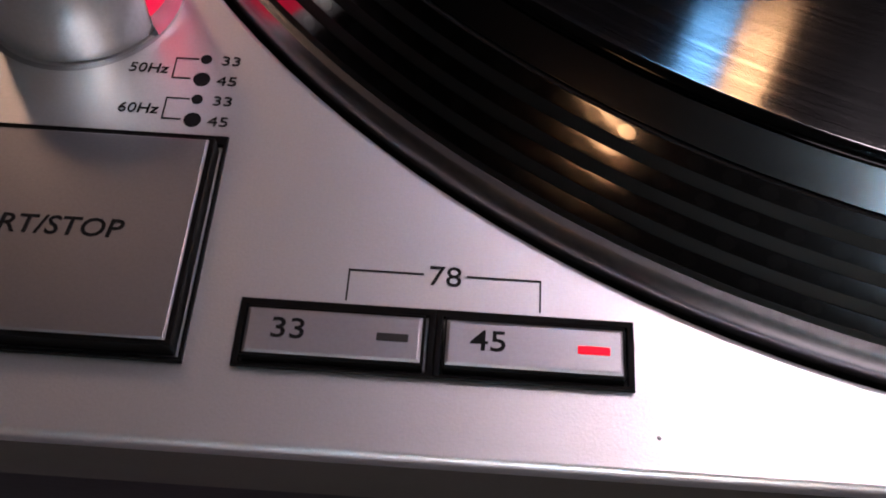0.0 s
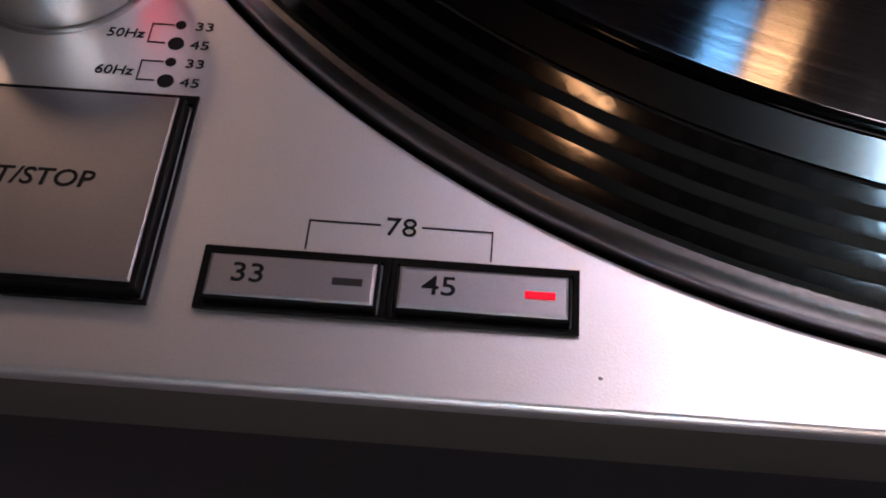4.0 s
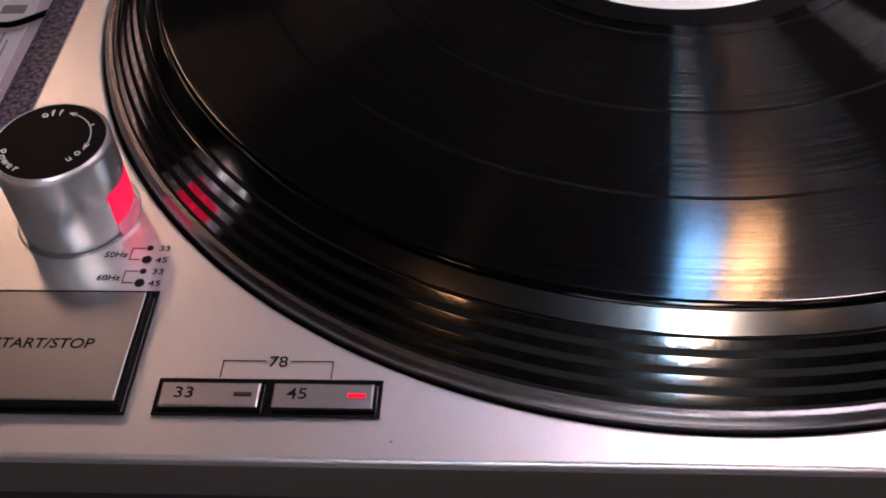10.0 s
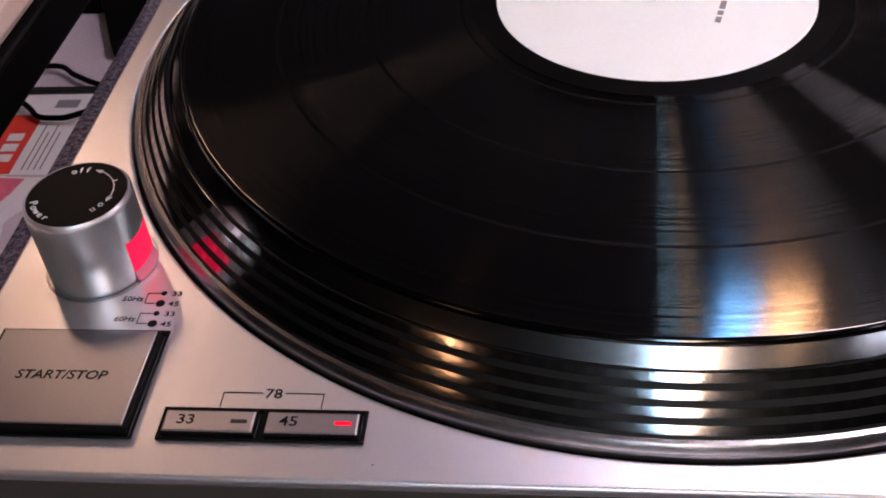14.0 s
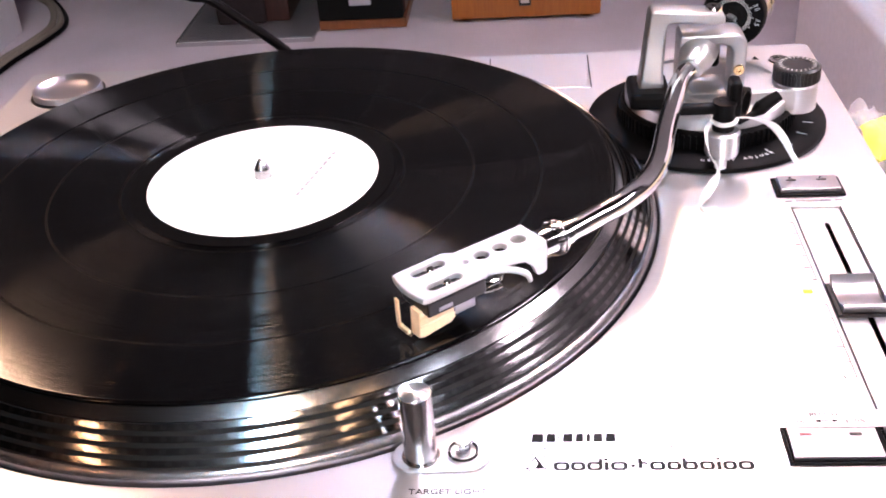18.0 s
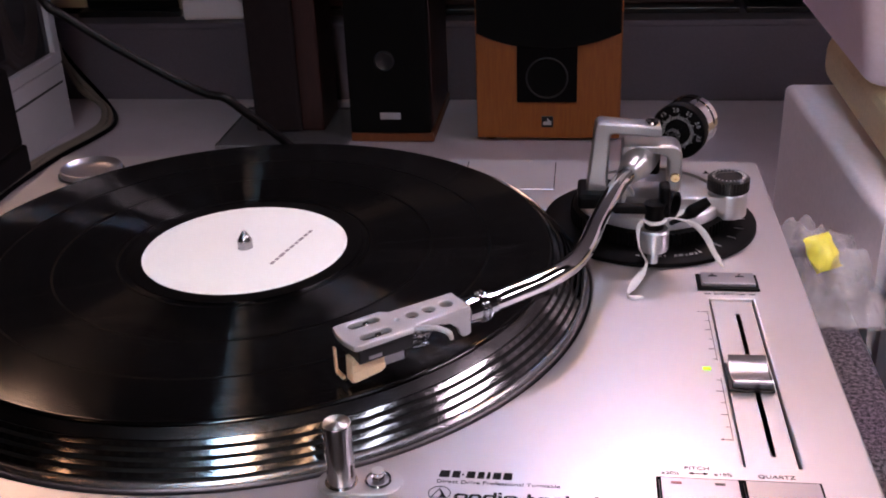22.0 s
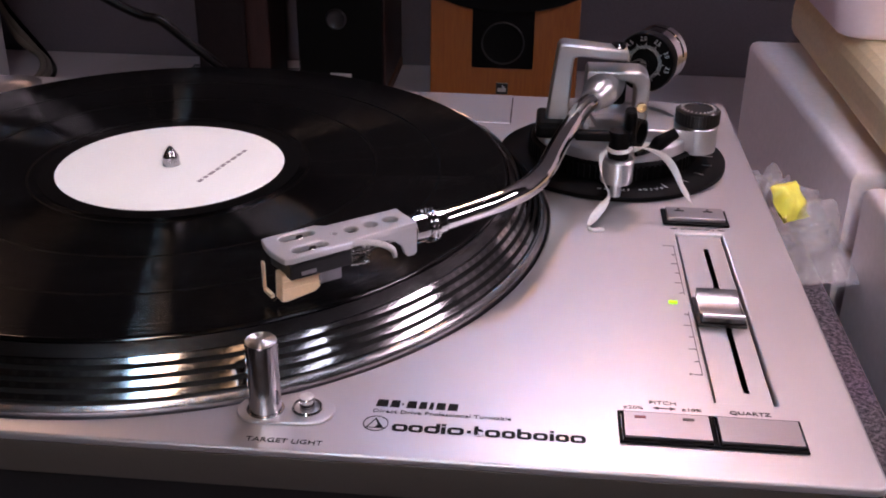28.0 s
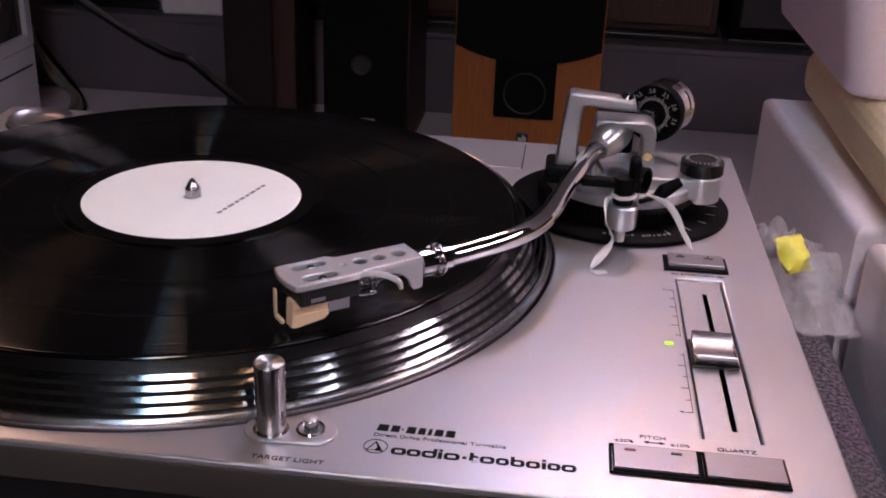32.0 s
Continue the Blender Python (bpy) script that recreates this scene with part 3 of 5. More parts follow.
def platter(t):
    pl = part("platter", lathe([(0.0, 0.0125), (0.1500, 0.0125), (0.1546, 0.0125), (0.1552, 0.0129), (0.1564, 0.0124), (0.1660, 0.0018), (0.1672, 0.0008), (0.1676, 0.0), (0.1676, -0.004), (0.1600, -0.008), (0.0, -0.008)], 256), M["valley"], t, "cast platter with polished dotted bands")
    part("top_rim", lathe([(0.1507, 0.0131), (0.1507, 0.0160), (0.1510, 0.0162), (0.1528, 0.0146), (0.1546, 0.0129), (0.1546, 0.0126)], 256), M["rim"], pl, "wide satin top rim")
    # four dotted bands on the slope, then the polished lip
    n, d = Vector((0.747, 0.665)), Vector((0.665, -0.747))
    for k, s in enumerate((0.02, 0.28, 0.54, 0.80)):
        mid = Vector((0.1564 + s * 0.0096, 0.0128 - s * 0.0108))
        prof = []
        for u, h in ((-1.0, 0.00006), (-0.97, 0.00036), (-0.40, 0.00037), (0.40, 0.00037), (1.0, 0.00036)):
            q = mid + d * (u * 0.00106) + n * h
            prof.append((q.x, q.y))
        part("dotted_band", lathe(prof, 256), M["band"], pl)
        # flat polished dots, just proud of their band
        own = bmesh.new()
        count = (216, 180, 160, 133)[k]
        q = mid + n * 0.00040
        for i in range(count):
            a = 2 * math.pi * i / count
            ca, sa = math.cos(a), math.sin(a)
            ring = []
            for j in range(10):
                u, v = 0.00088 * math.cos(math.pi * j / 5), 0.00125 * math.sin(math.pi * j / 5)
                rr, zz = q.x + d.x * u, q.y + d.y * u
                ring.append(own.verts.new((rr * ca - v * sa, rr * sa + v * ca, zz)))
            own.faces.new(ring)
        bmesh.ops.recalc_face_normals(own, faces=own.faces[:])
        part("strobe_dots", own, M["dot"], pl, "ring of small polished dots", smooth=False)
    part("lip", lathe([(0.1653, 0.0021), (0.1657, 0.0030), (0.1668, 0.0028), (0.1681, 0.0014), (0.1684, 0.0004), (0.1684, -0.003)], 256), M["lip"], pl, "turned outer lip")
    part("spindle", lathe([(0.0036, 0.0140), (0.0036, 0.0214), (0.0035, 0.0217), (0.0010, 0.0259), (0.0005, 0.0263), (0.0, 0.0264)], 32), M["grip"], pl, "pointed chrome spindle")


def power_knob(t):
    cx, cy = -0.1518, -0.1082
    k = part("power_knob", lathe([(0.0138, 0.0003), (0.0139, 0.0008), (0.0139, 0.0226), (0.0137, 0.0231), (0.0131, 0.0236), (0.0, 0.0236)], 96, cx, cy), M["alloy"], t, "round silver power knob with a black cap")
    part("cap_rim", lathe([(0.0129, 0.0241), (0.0132, 0.0242), (0.0136, 0.0238), (0.0139, 0.0231)], 96, cx, cy), M["silver"], k, "bright chamfered rim")
    part("cap", lathe([(0.0, 0.0243), (0.0120, 0.0243), (0.0128, 0.0242), (0.0129, 0.0237)], 72, cx, cy), M["keyblack"], k, "matt black printed cap")
    part("foot_gap", lathe([(0.0143, 0.00012), (0.0147, 0.00016), (0.0151, 0.00005)], 96, cx, cy), M["button"], k)
    # the strobe window faces the platter: an upright lens over a clear flange
    own = bmesh.new()
    a0, a1 = -30, 20
    rings = []
    for r, z in ((0.01520, 0.0003), (0.01500, 0.0012), (0.01425, 0.0022), (0.01405, 0.0034), (0.01398, 0.0124), (0.01385, 0.0130)):
        rings.append([own.verts.new((cx + r * math.cos(radians(a0 + (a1 - a0) * i / 16)), cy + r * math.sin(radians(a0 + (a1 - a0) * i / 16)), z)) for i in range(17)])
    for a, b in zip(rings[3:], rings[4:]):
        for i in range(16):
            own.faces.new((a[i], a[i + 1], b[i + 1], b[i]))
    for q in rings[0] + rings[1] + rings[2]:
        own.verts.remove(q)
    part("strobe_lens", own, M["red_lens"], k, "glowing red strobe window")
    # clear flange, coloured pink for the red light that shines through it
    own = bmesh.new()
    rings = []
    for r, z in ((0.01405, 0.0034), (0.01420, 0.0016), (0.01455, 0.0007), (0.01490, 0.0002)):
        rings.append([own.verts.new((cx + r * math.cos(radians(a0 + (a1 - a0) * i / 16)), cy + r * math.sin(radians(a0 + (a1 - a0) * i / 16)), z)) for i in range(17)])
    for a, b in zip(rings, rings[1:]):
        for i in range(16):
            own.faces.new((a[i], a[i + 1], b[i + 1], b[i]))
    part("lens_flange", own, M["flange"], k, "clear foot of the window, the lamp's red glow painted in pink")
    arc_text("off", 0.0029, cx, cy, 0.0244, 0.0086, 112, -11, M["white_ink"], k)
    arc_text("on", 0.0029, cx, cy, 0.0244, 0.0086, -30, -15, M["white_ink"], k)
    arc_text("Power", 0.0029, cx, cy, 0.0244, 0.0116, 202, 10.5, M["white_ink"], k)
    seg = []
    for i in range(8):
        a, b = radians(68 - 10 * i), radians(68 - 10 * (i + 1))
        seg.append((cx + .0096 * math.cos(a), cy + .0096 * math.sin(a), cx + .0096 * math.cos(b), cy + .0096 * math.sin(b)))
    for e, g in ((68, 1), (-12, -1)):
        tip = Vector((cx + .0096 * math.cos(radians(e + g * 8)), cy + .0096 * math.sin(radians(e + g * 8))))
        for rr in (.0091, .0096, .0101):
            seg.append((tip.x, tip.y, cx + rr * math.cos(radians(e - g * 2)), cy + rr * math.sin(radians(e - g * 2))))
    a = radians(30)
    seg.append((cx + .0096 * math.cos(a), cy + .0096 * math.sin(a), cx + .0106 * math.cos(a), cy + .0106 * math.sin(a)))
    strokes(seg, 0.00024, 0.0244, M["white_ink"], k)


def keycap(name, x0, x1, y0, y1, z0, z1, inset, mt, parent, label=""):
    """A low key with chamfered sides."""
    own = bmesh.new()
    lo = [own.verts.new((x, y, z0)) for x, y in ((x0, y0), (x1, y0), (x1, y1), (x0, y1))]
    hi = [own.verts.new((x, y, z1)) for x, y in ((x0 + inset, y0 + inset), (x1 - inset, y0 + inset), (x1 - inset, y1 - inset), (x0 + inset, y1 - inset))]
    own.faces.new(hi), own.faces.new(lo[::-1])
    for i in range(4):
        j = (i + 1) % 4
        own.faces.new((lo[i], lo[j], hi[j], hi[i]))
    bmesh.ops.bevel(own, geom=own.edges[:], offset=0.00008, segments=2, profile=0.5, affect="EDGES")
    return part(name, own, mt, parent, label, smooth=False)


def start_button(t):
    x0, x1, y0, y1 = -0.1692, -0.1257, -0.1670, -0.1335
    f = part("start_button", prism([(x0, y0), (x1, y0), (x1, y1), (x0, y1)], 0.0001, 0.0009, 0.0002, ([(x0 + .0011, y0 + .0006), (x1 - .0006, y0 + .0006), (x1 - .0006, y1 - .0016), (x0 + .0011, y1 - .0016)],)), M["keyblack"], t, "large square start button in a black frame")
    part("skirt", box(x0 + .0016, x1 - .0010, y0 + .0009, y1 - .0022, 0.0002, 0.0032, 0.0002), M["keyblack"], f)
    keycap("keycap", -.1668, -.1274, -.1656, -.1362, 0.0034, 0.0036, 0.0003, M["startkey"], f, "grey metal key")
    lettering("START/STOP", 0.0038, pose(-.1470, -0.1522, 0.00364), M["ink"], f, "CENTER", 1.06, shear=0.12, bold=0.00004)


def speed_buttons(t):
    x0, x1, y0, y1 = -0.1200, -0.0722, -0.1669, -0.1578
    mid = (x0 + x1) / 2
    for a, b, txt, led in ((x0, mid, "33", M["dark_led"]), (mid, x1, "45", M["red_led"])):
        f = part("speed_button", prism([(a, y0), (b, y0), (b, y1), (a, y1)], 0.0001, 0.0010, 0.0002, ([(a + .0009, y0 + .0006), (b - .0009, y0 + .0006), (b - .0009, y1 - .0010), (a + .0009, y1 - .0010)],)), M["keyblack"], t, "small speed key in a black surround")
        part("skirt", box(a + .0011, b - .0012, y0 + .0008, y1 - .0014, 0.0001, 0.0020, 0.0002), M["keyblack"], f)
        keycap("keycap", a + .0013, b - .0015, y0 + .0012, y1 - .0019, 0.0020, 0.0022, 0.0004, M["button"], f, "grey metal key")
        lettering(txt, 0.0038, pose(a + 0.0042, y0 + 0.0033, 0.00223), M["ink"], f, "LEFT", 1.18, bold=0.00003)
        part("indicator", box(b - .0069, b - .0031, y0 + .0037, y0 + .0047, 0.0019, 0.0024, 0.0001), led, f, "red indicator" if txt == "45" else "unlit indicator")
    strokes([(-.1074, -.1568, -.1074, -.1525), (-.1074, -.1525, -.0982, -.1525), (-.0926, -.1525, -.0835, -.1525), (-.0835, -.1525, -.0835, -.1568)], 0.00022, 0.00002, M["ink"], t)
    lettering("78", 0.0040, pose(-0.0954, -0.1540, 0.0001), M["ink"], t, "CENTER", 1.08)


def strobe_print(t):
    own = bmesh.new()
    rows = ((-.1196, .0008, "33"), (-.1233, .0012, "45"), (-.1269, .0008, "33"), (-.1305, .0012, "45"))
    for y, r, txt in rows:
        lathe([(0, .00014), (r, .00014), (r, .00001)], 20, -.1314, y, bm=own)
        lettering(txt, 0.0023, pose(-.1293, y - .0009, 0.0001), M["ink"], t, "LEFT", 1.3)
    part("printed_dots", own, M["ink"], t)
    for y, txt in ((-.12145, "50Hz"), (-.1287, "60Hz")):
        lettering(txt, 0.0024, pose(-.1364, y - .0011, 0.0001), M["ink"], t, "RIGHT", 1.1, shear=0.1)
        strokes([(-.1325, y + .0018, -.1356, y + .0018), (-.1356, y + .0018, -.1356, y - .0018), (-.1356, y - .0018, -.1331, y - .0018)], 0.00018, 0.00002, M["ink"], t)


def target_light(t):
    cx, cy = 0.0803, -0.1577
    plate = pill(0.0868, -0.1572, 0.0085, 0.0072, 3)
    tl = part("target_light", prism(plate, 0.0001, 0.0012, 0.0005), M["silver"], t, "raised pop-up target lamp with a bright cap")
    part("lamp_post", lathe([(0.0060, 0.0012), (0.0060, 0.00135), (0.0051, 0.0014), (0.0051, 0.0257), (0.0049, 0.0262), (0.0, 0.0262)], 48, cx, cy), M["grip"], tl, "smooth satin metal lamp post")
    part("post_hole", lathe([(0.0, 0.00132), (0.0057, 0.00132), (0.0057, 0.0011)], 40, cx, cy), M["keyblack"], tl)
    cap = part("cap_disc", lathe([(0.0, 0.0005), (0.0047, 0.0005), (0.0049, 0.0)], 40), M["spun"], tl, "spun bright cap")
    cap.location = (cx, cy, 0.0262)
    part("lamp_lens", lathe([(0.0, 0.0), (0.0012, 0.0), (0.0012, 0.0007), (0.0, 0.0009)], 16, m=pose(cx + .0020, cy + .0047, 0.0222, -90, 0, -20)), M["white_ink"], tl, "small clear lamp lens")
    part("button_ring", lathe([(0.0046, 0.0012), (0.0050, 0.0020), (0.0046, 0.0026), (0.0040, 0.0022), (0.0040, 0.0014)], 40, 0.0935, -0.1567), M["polish"], tl)
    part("push_button", lathe([(0.0024, 0.0012), (0.0024, 0.0056), (0.0021, 0.0060), (0.0, 0.0060)], 32, 0.0935, -0.1567), M["grip"], tl, "small bright push button")
    bc = part("button_cap", lathe([(0.0, 0.0003), (0.0022, 0.0003), (0.0023, 0.0)], 32), M["spun"], tl)
    bc.location = (0.0935, -0.1567, 0.0060)
    lettering("TARGET LIGHT", 0.0031, pose(0.0775, -0.1733, 0.0001), M["ink"], t, "LEFT", 1.13)


def logos(t):
    # maker's marks as plain blocks, one for each character
    own = prism(oval(.1159, -.1602, .0040, .0040, 40), 0.00001, 0.00014, 0, (oval(.1159, -.1602, .0037, .0037, 40),))
    prism([(.1130, -.1626), (.1157, -.1572), (.1187, -.1626)], 0.00001, 0.00014, 0, ([(.1135, -.1624), (.1156, -.1581), (.1166, -.1606), (.1158, -.1624)],), bm=own)
    em = part("emblem", own, M["ink"], t, "round emblem with a triangle", smooth=False)
    x = 0.1142
    for w, h in ((.0046, 1), (.0038, 1), (.0014, .25), (.0040, 1), (.0033, 1), (.0022, 1), (.0038, 1), (.0040, 1)):
        y = -.1509 if h == 1 else -.1495
        part("mark_block", prism([(x + .0003 * h, y), (x + w - .0005, y), (x + w - .0007 + .0003 * h, y + .0038 * h), (x + .0007 * h, y + .0038 * h)], 0.00001, 0.00014), M["ink"], em, smooth=False)
        x += w
    lettering("Direct Drive Professional Turntable", 0.0026, pose(0.1139, -0.1543, 0.0001), M["ink"], t, "LEFT", 1.17)
    y = -.1636
    # x, width, kind: ring, ring with a stem on its right or left, bar, dot
    for x, w, kind in ((.1212, .0050, "ring"), (.1264, .0046, "ring"), (.1313, .0049, "right"), (.1366, .0014, "bar"), (.1385, .0052, "ring"), (.1446, .0013, "dot"), (.1468, .0030, "left"), (.1502, .0048, "ring"), (.1554, .0043, "ring"), (.1601, .0046, "left"), (.1651, .0046, "ring"), (.1702, .0014, "bar"), (.1720, .0042, "ring"), (.1765, .0048, "ring")):
        if kind == "dot":
            own = box(x, x + w, y + .0013, y + .0026, 0.00001, 0.00014)
        elif kind == "bar":
            own = box(x, x + w, y, y + .0036, 0.00001, 0.00014)
            box(x, x + w, y + .0042, y + .0052, 0.00001, 0.00014, bm=own)
        else:
            own = prism(rounded(x, x + w, y, y + .0037, .0014), 0.00001, 0.00014, 0, (rounded(x + .0013, x + w - .0013, y + .0010, y + .0027, .0004),))
            if kind != "ring":
                sx = x if kind == "left" else x + w - .0013
                box(sx, sx + .0013, y + .0020, y + .0051, 0.000012, 0.000142, bm=own)
        part("mark_block", own, M["ink"], em, smooth=False)


def pitch_panel(t):
    pp = part("pitch_panel", box(.2243, .2429, -.1357, -.0087, -.0040, -.0010, 0.0002), M["silver"], t, "sunken silver slider panel", smooth=False)
    part("slot", box(.2341, .2362, -.1290, -.0210, -.0012, -.0010), M["grille"], pp, "black slider slot", smooth=False)
    # concave grip
    prof = []
    for i in range(17):
        u = -1 + i / 8
        prof.append((u * 0.0098, 0.0012 + 0.0028 * abs(u) ** 2.2))
    own = bmesh.new()
    y = -0.0762
    loop = [(-.0100, .0004), (-.0110, .0022), (-.0115, .0034), (-.0112, .0043), (-.0105, .0045)] + prof + [(.0105, .0045), (.0112, .0043), (.0115, .0034), (.0110, .0022), (.0100, .0004)]
    a = [own.verts.new((0.2254, y + p * .94, q)) for p, q in loop]
    b = [own.verts.new((0.2408, y + p * .94, q)) for p, q in loop]
    for i in range(len(loop) - 1):
        own.faces.new((a[i], a[i + 1], b[i + 1], b[i]))
    own.faces.new(a[::-1]), own.faces.new(b), own.faces.new((a[0], b[0], b[-1], a[-1]))
    bmesh.ops.recalc_face_normals(own, faces=own.faces[:])
    part("slider_grip", own, M["slider"], pp, "concave silver slider grip")
    part("slider_skirt", box(.2240, .2420, y - .0102, y + .0102, -.0010, .0003, .0001), M["black"], pp)
    seg = []
    for i in range(13):
        yy = -.0216 - .00827 * i
        if i != 6:
            seg.append((.2190 if i % 2 == 0 else .2200, yy, .2216, yy))
    seg += [(.2216, -.0216, .2216, -.0640), (.2216, -.0780, .2216, -.1208), (.2172, -.1207, .2184, -.1207), (.2178, -.1201, .2178, -.1213), (.2172, -.0216, .2182, -.0216)]
    strokes(seg, 0.00024, 0.00002, M["ink"], t)
    part("dust_speck", lathe([(0, .0002), (.0002, .00015), (.0003, .00005)], 10, -.0695, -.1722), M["dim_ink"], t, "tiny dark speck")
    part("quartz_lock_lamp", box(.2150, .2182, -.0718, -.0702, 0.00005, 0.0006, 0.0001), M["green_led"], t, "small glowing green lamp")


def pitch_buttons(t):
    x0, x1, y0, y1 = 0.1917, 0.2487, -0.1622, -0.1459
    mid = 0.2210
    for a, b, two in ((x0, mid, True), (mid, x1, False)):
        f = part("pitch_button", prism([(a, y0), (b, y0), (b, y1), (a, y1)], 0.0001, 0.0010, 0.0002, ([(a + .0009, y0 + .0008), (b - .0006, y0 + .0008), (b - .0006, y1 - .0008), (a + .0009, y1 - .0008)],)), M["keyblack"], t, "wide grey key in a black surround")
        part("skirt", box(a + .0012, b - .0008, y0 + .0010, y1 - .0010, 0.0001, 0.0012, 0.0002), M["keyblack"], f)
        part("keycap", box(a + .0016, b - .0011, y0 + .0018, y1 - .0016, 0.0010, 0.0019, 0.00012), M["button"], f, "grey metal key")
        if two:
            for q, mt in ((a + .0068, M["dim_red"]), (a + .0218, M["dark_led"])):
                part("indicator", box(q - .0018, q + .0018, y1 - .0050, y1 - .0038, .0017, .0021, .0001), mt, f)
    lettering("PITCH", 0.0027, pose(0.2066, -0.1401, 0.0001), M["ink"], t, "CENTER", 1.2)
    lettering("\u00b120%", 0.0024, pose(0.1936, -0.1434, 0.0001), M["ink"], t, "LEFT", 1.2)
    lettering("\u00b110%", 0.0024, pose(0.2122, -0.1431, 0.0001), M["ink"], t, "LEFT", 1.2)
    lettering("QUARTZ", 0.0027, pose(0.2340, -0.1432, 0.0001), M["ink"], t, "CENTER", 1.2)
    strokes([(.2036, -.1422, .2102, -.1422), (.2036, -.1422, .2050, -.1416), (.2036, -.1422, .2050, -.1428), (.2102, -.1422, .2088, -.1416), (.2102, -.1422, .2088, -.1428)], 0.0003, 0.00002, M["ink"], t)


def direction_switch(t):
    x0, x1, y0, y1 = 0.2192, 0.2478, -0.0008, 0.0148
    f = part("direction_switch", box(x0, x1, y0, y1, 0.0001, 0.0012, 0.0003), M["keyblack"], t, "grey rocker switch in a black surround")
    part("keycap", box(x0 + .0020, x1 - .0018, y0 + .0022, y1 - .0018, 0.0010, 0.0030, 0.00015), M["button"], f, "grey metal key")
    for q, ch in ((x0 + .0075, "R"), (x1 - .0085, "F")):
        part("mark", box(q - .002, q + .002, y1 - .0064, y1 - .0054, .0029, .0031), M["ink"], f, smooth=False)
        lettering(ch, 0.0022, pose(q, y1 - .0048, .00304), M["ink"], f, "CENTER", 1.2)
    lettering("DIRECTION", 0.0022, pose(0.2335, -0.0048, 0.0001), M["ink"], t, "CENTER", 1.25)
    strokes([(.2222, -.0040, .2246, -.0040), (.2426, -.0040, .2450, -.0040)], 0.0006, 0.00002, M["ink"], t)


def arm_print(t):
    part("printed_arrow", prism([(.2352, .1500), (.2392, .1500), (.2375, .1548)], .00001, .00014), M["ink"], t, smooth=False)
    part("printed_wedge", prism([(.2150, .1490), (.2290, .1462), (.2290, .1474), (.2200, .1502)], .00001, .00014), M["ink"], t, smooth=False)
    part("rest_hole", lathe([(0, .0002), (.0035, .0002), (.0035, .0007), (.0052, .0009), (.0056, .0002)], 32, .2492, .1480), M["polish"], t, "small round socket")


def hinge(t):
    # flush lid-hinge plate at the back
    for hx in (0.0935, 0.1477):
        part("seam", box(hx - .00028, hx + .00028, .1215, .1655, 0.00005, 0.0004), M["keyblack"], t, smooth=False)
    part("hinge_plate", box(.0940, .1472, .1222, .1700, -0.0004, 0.0003, 0.0001), M["silver"], t, "flush lid hinge plate")


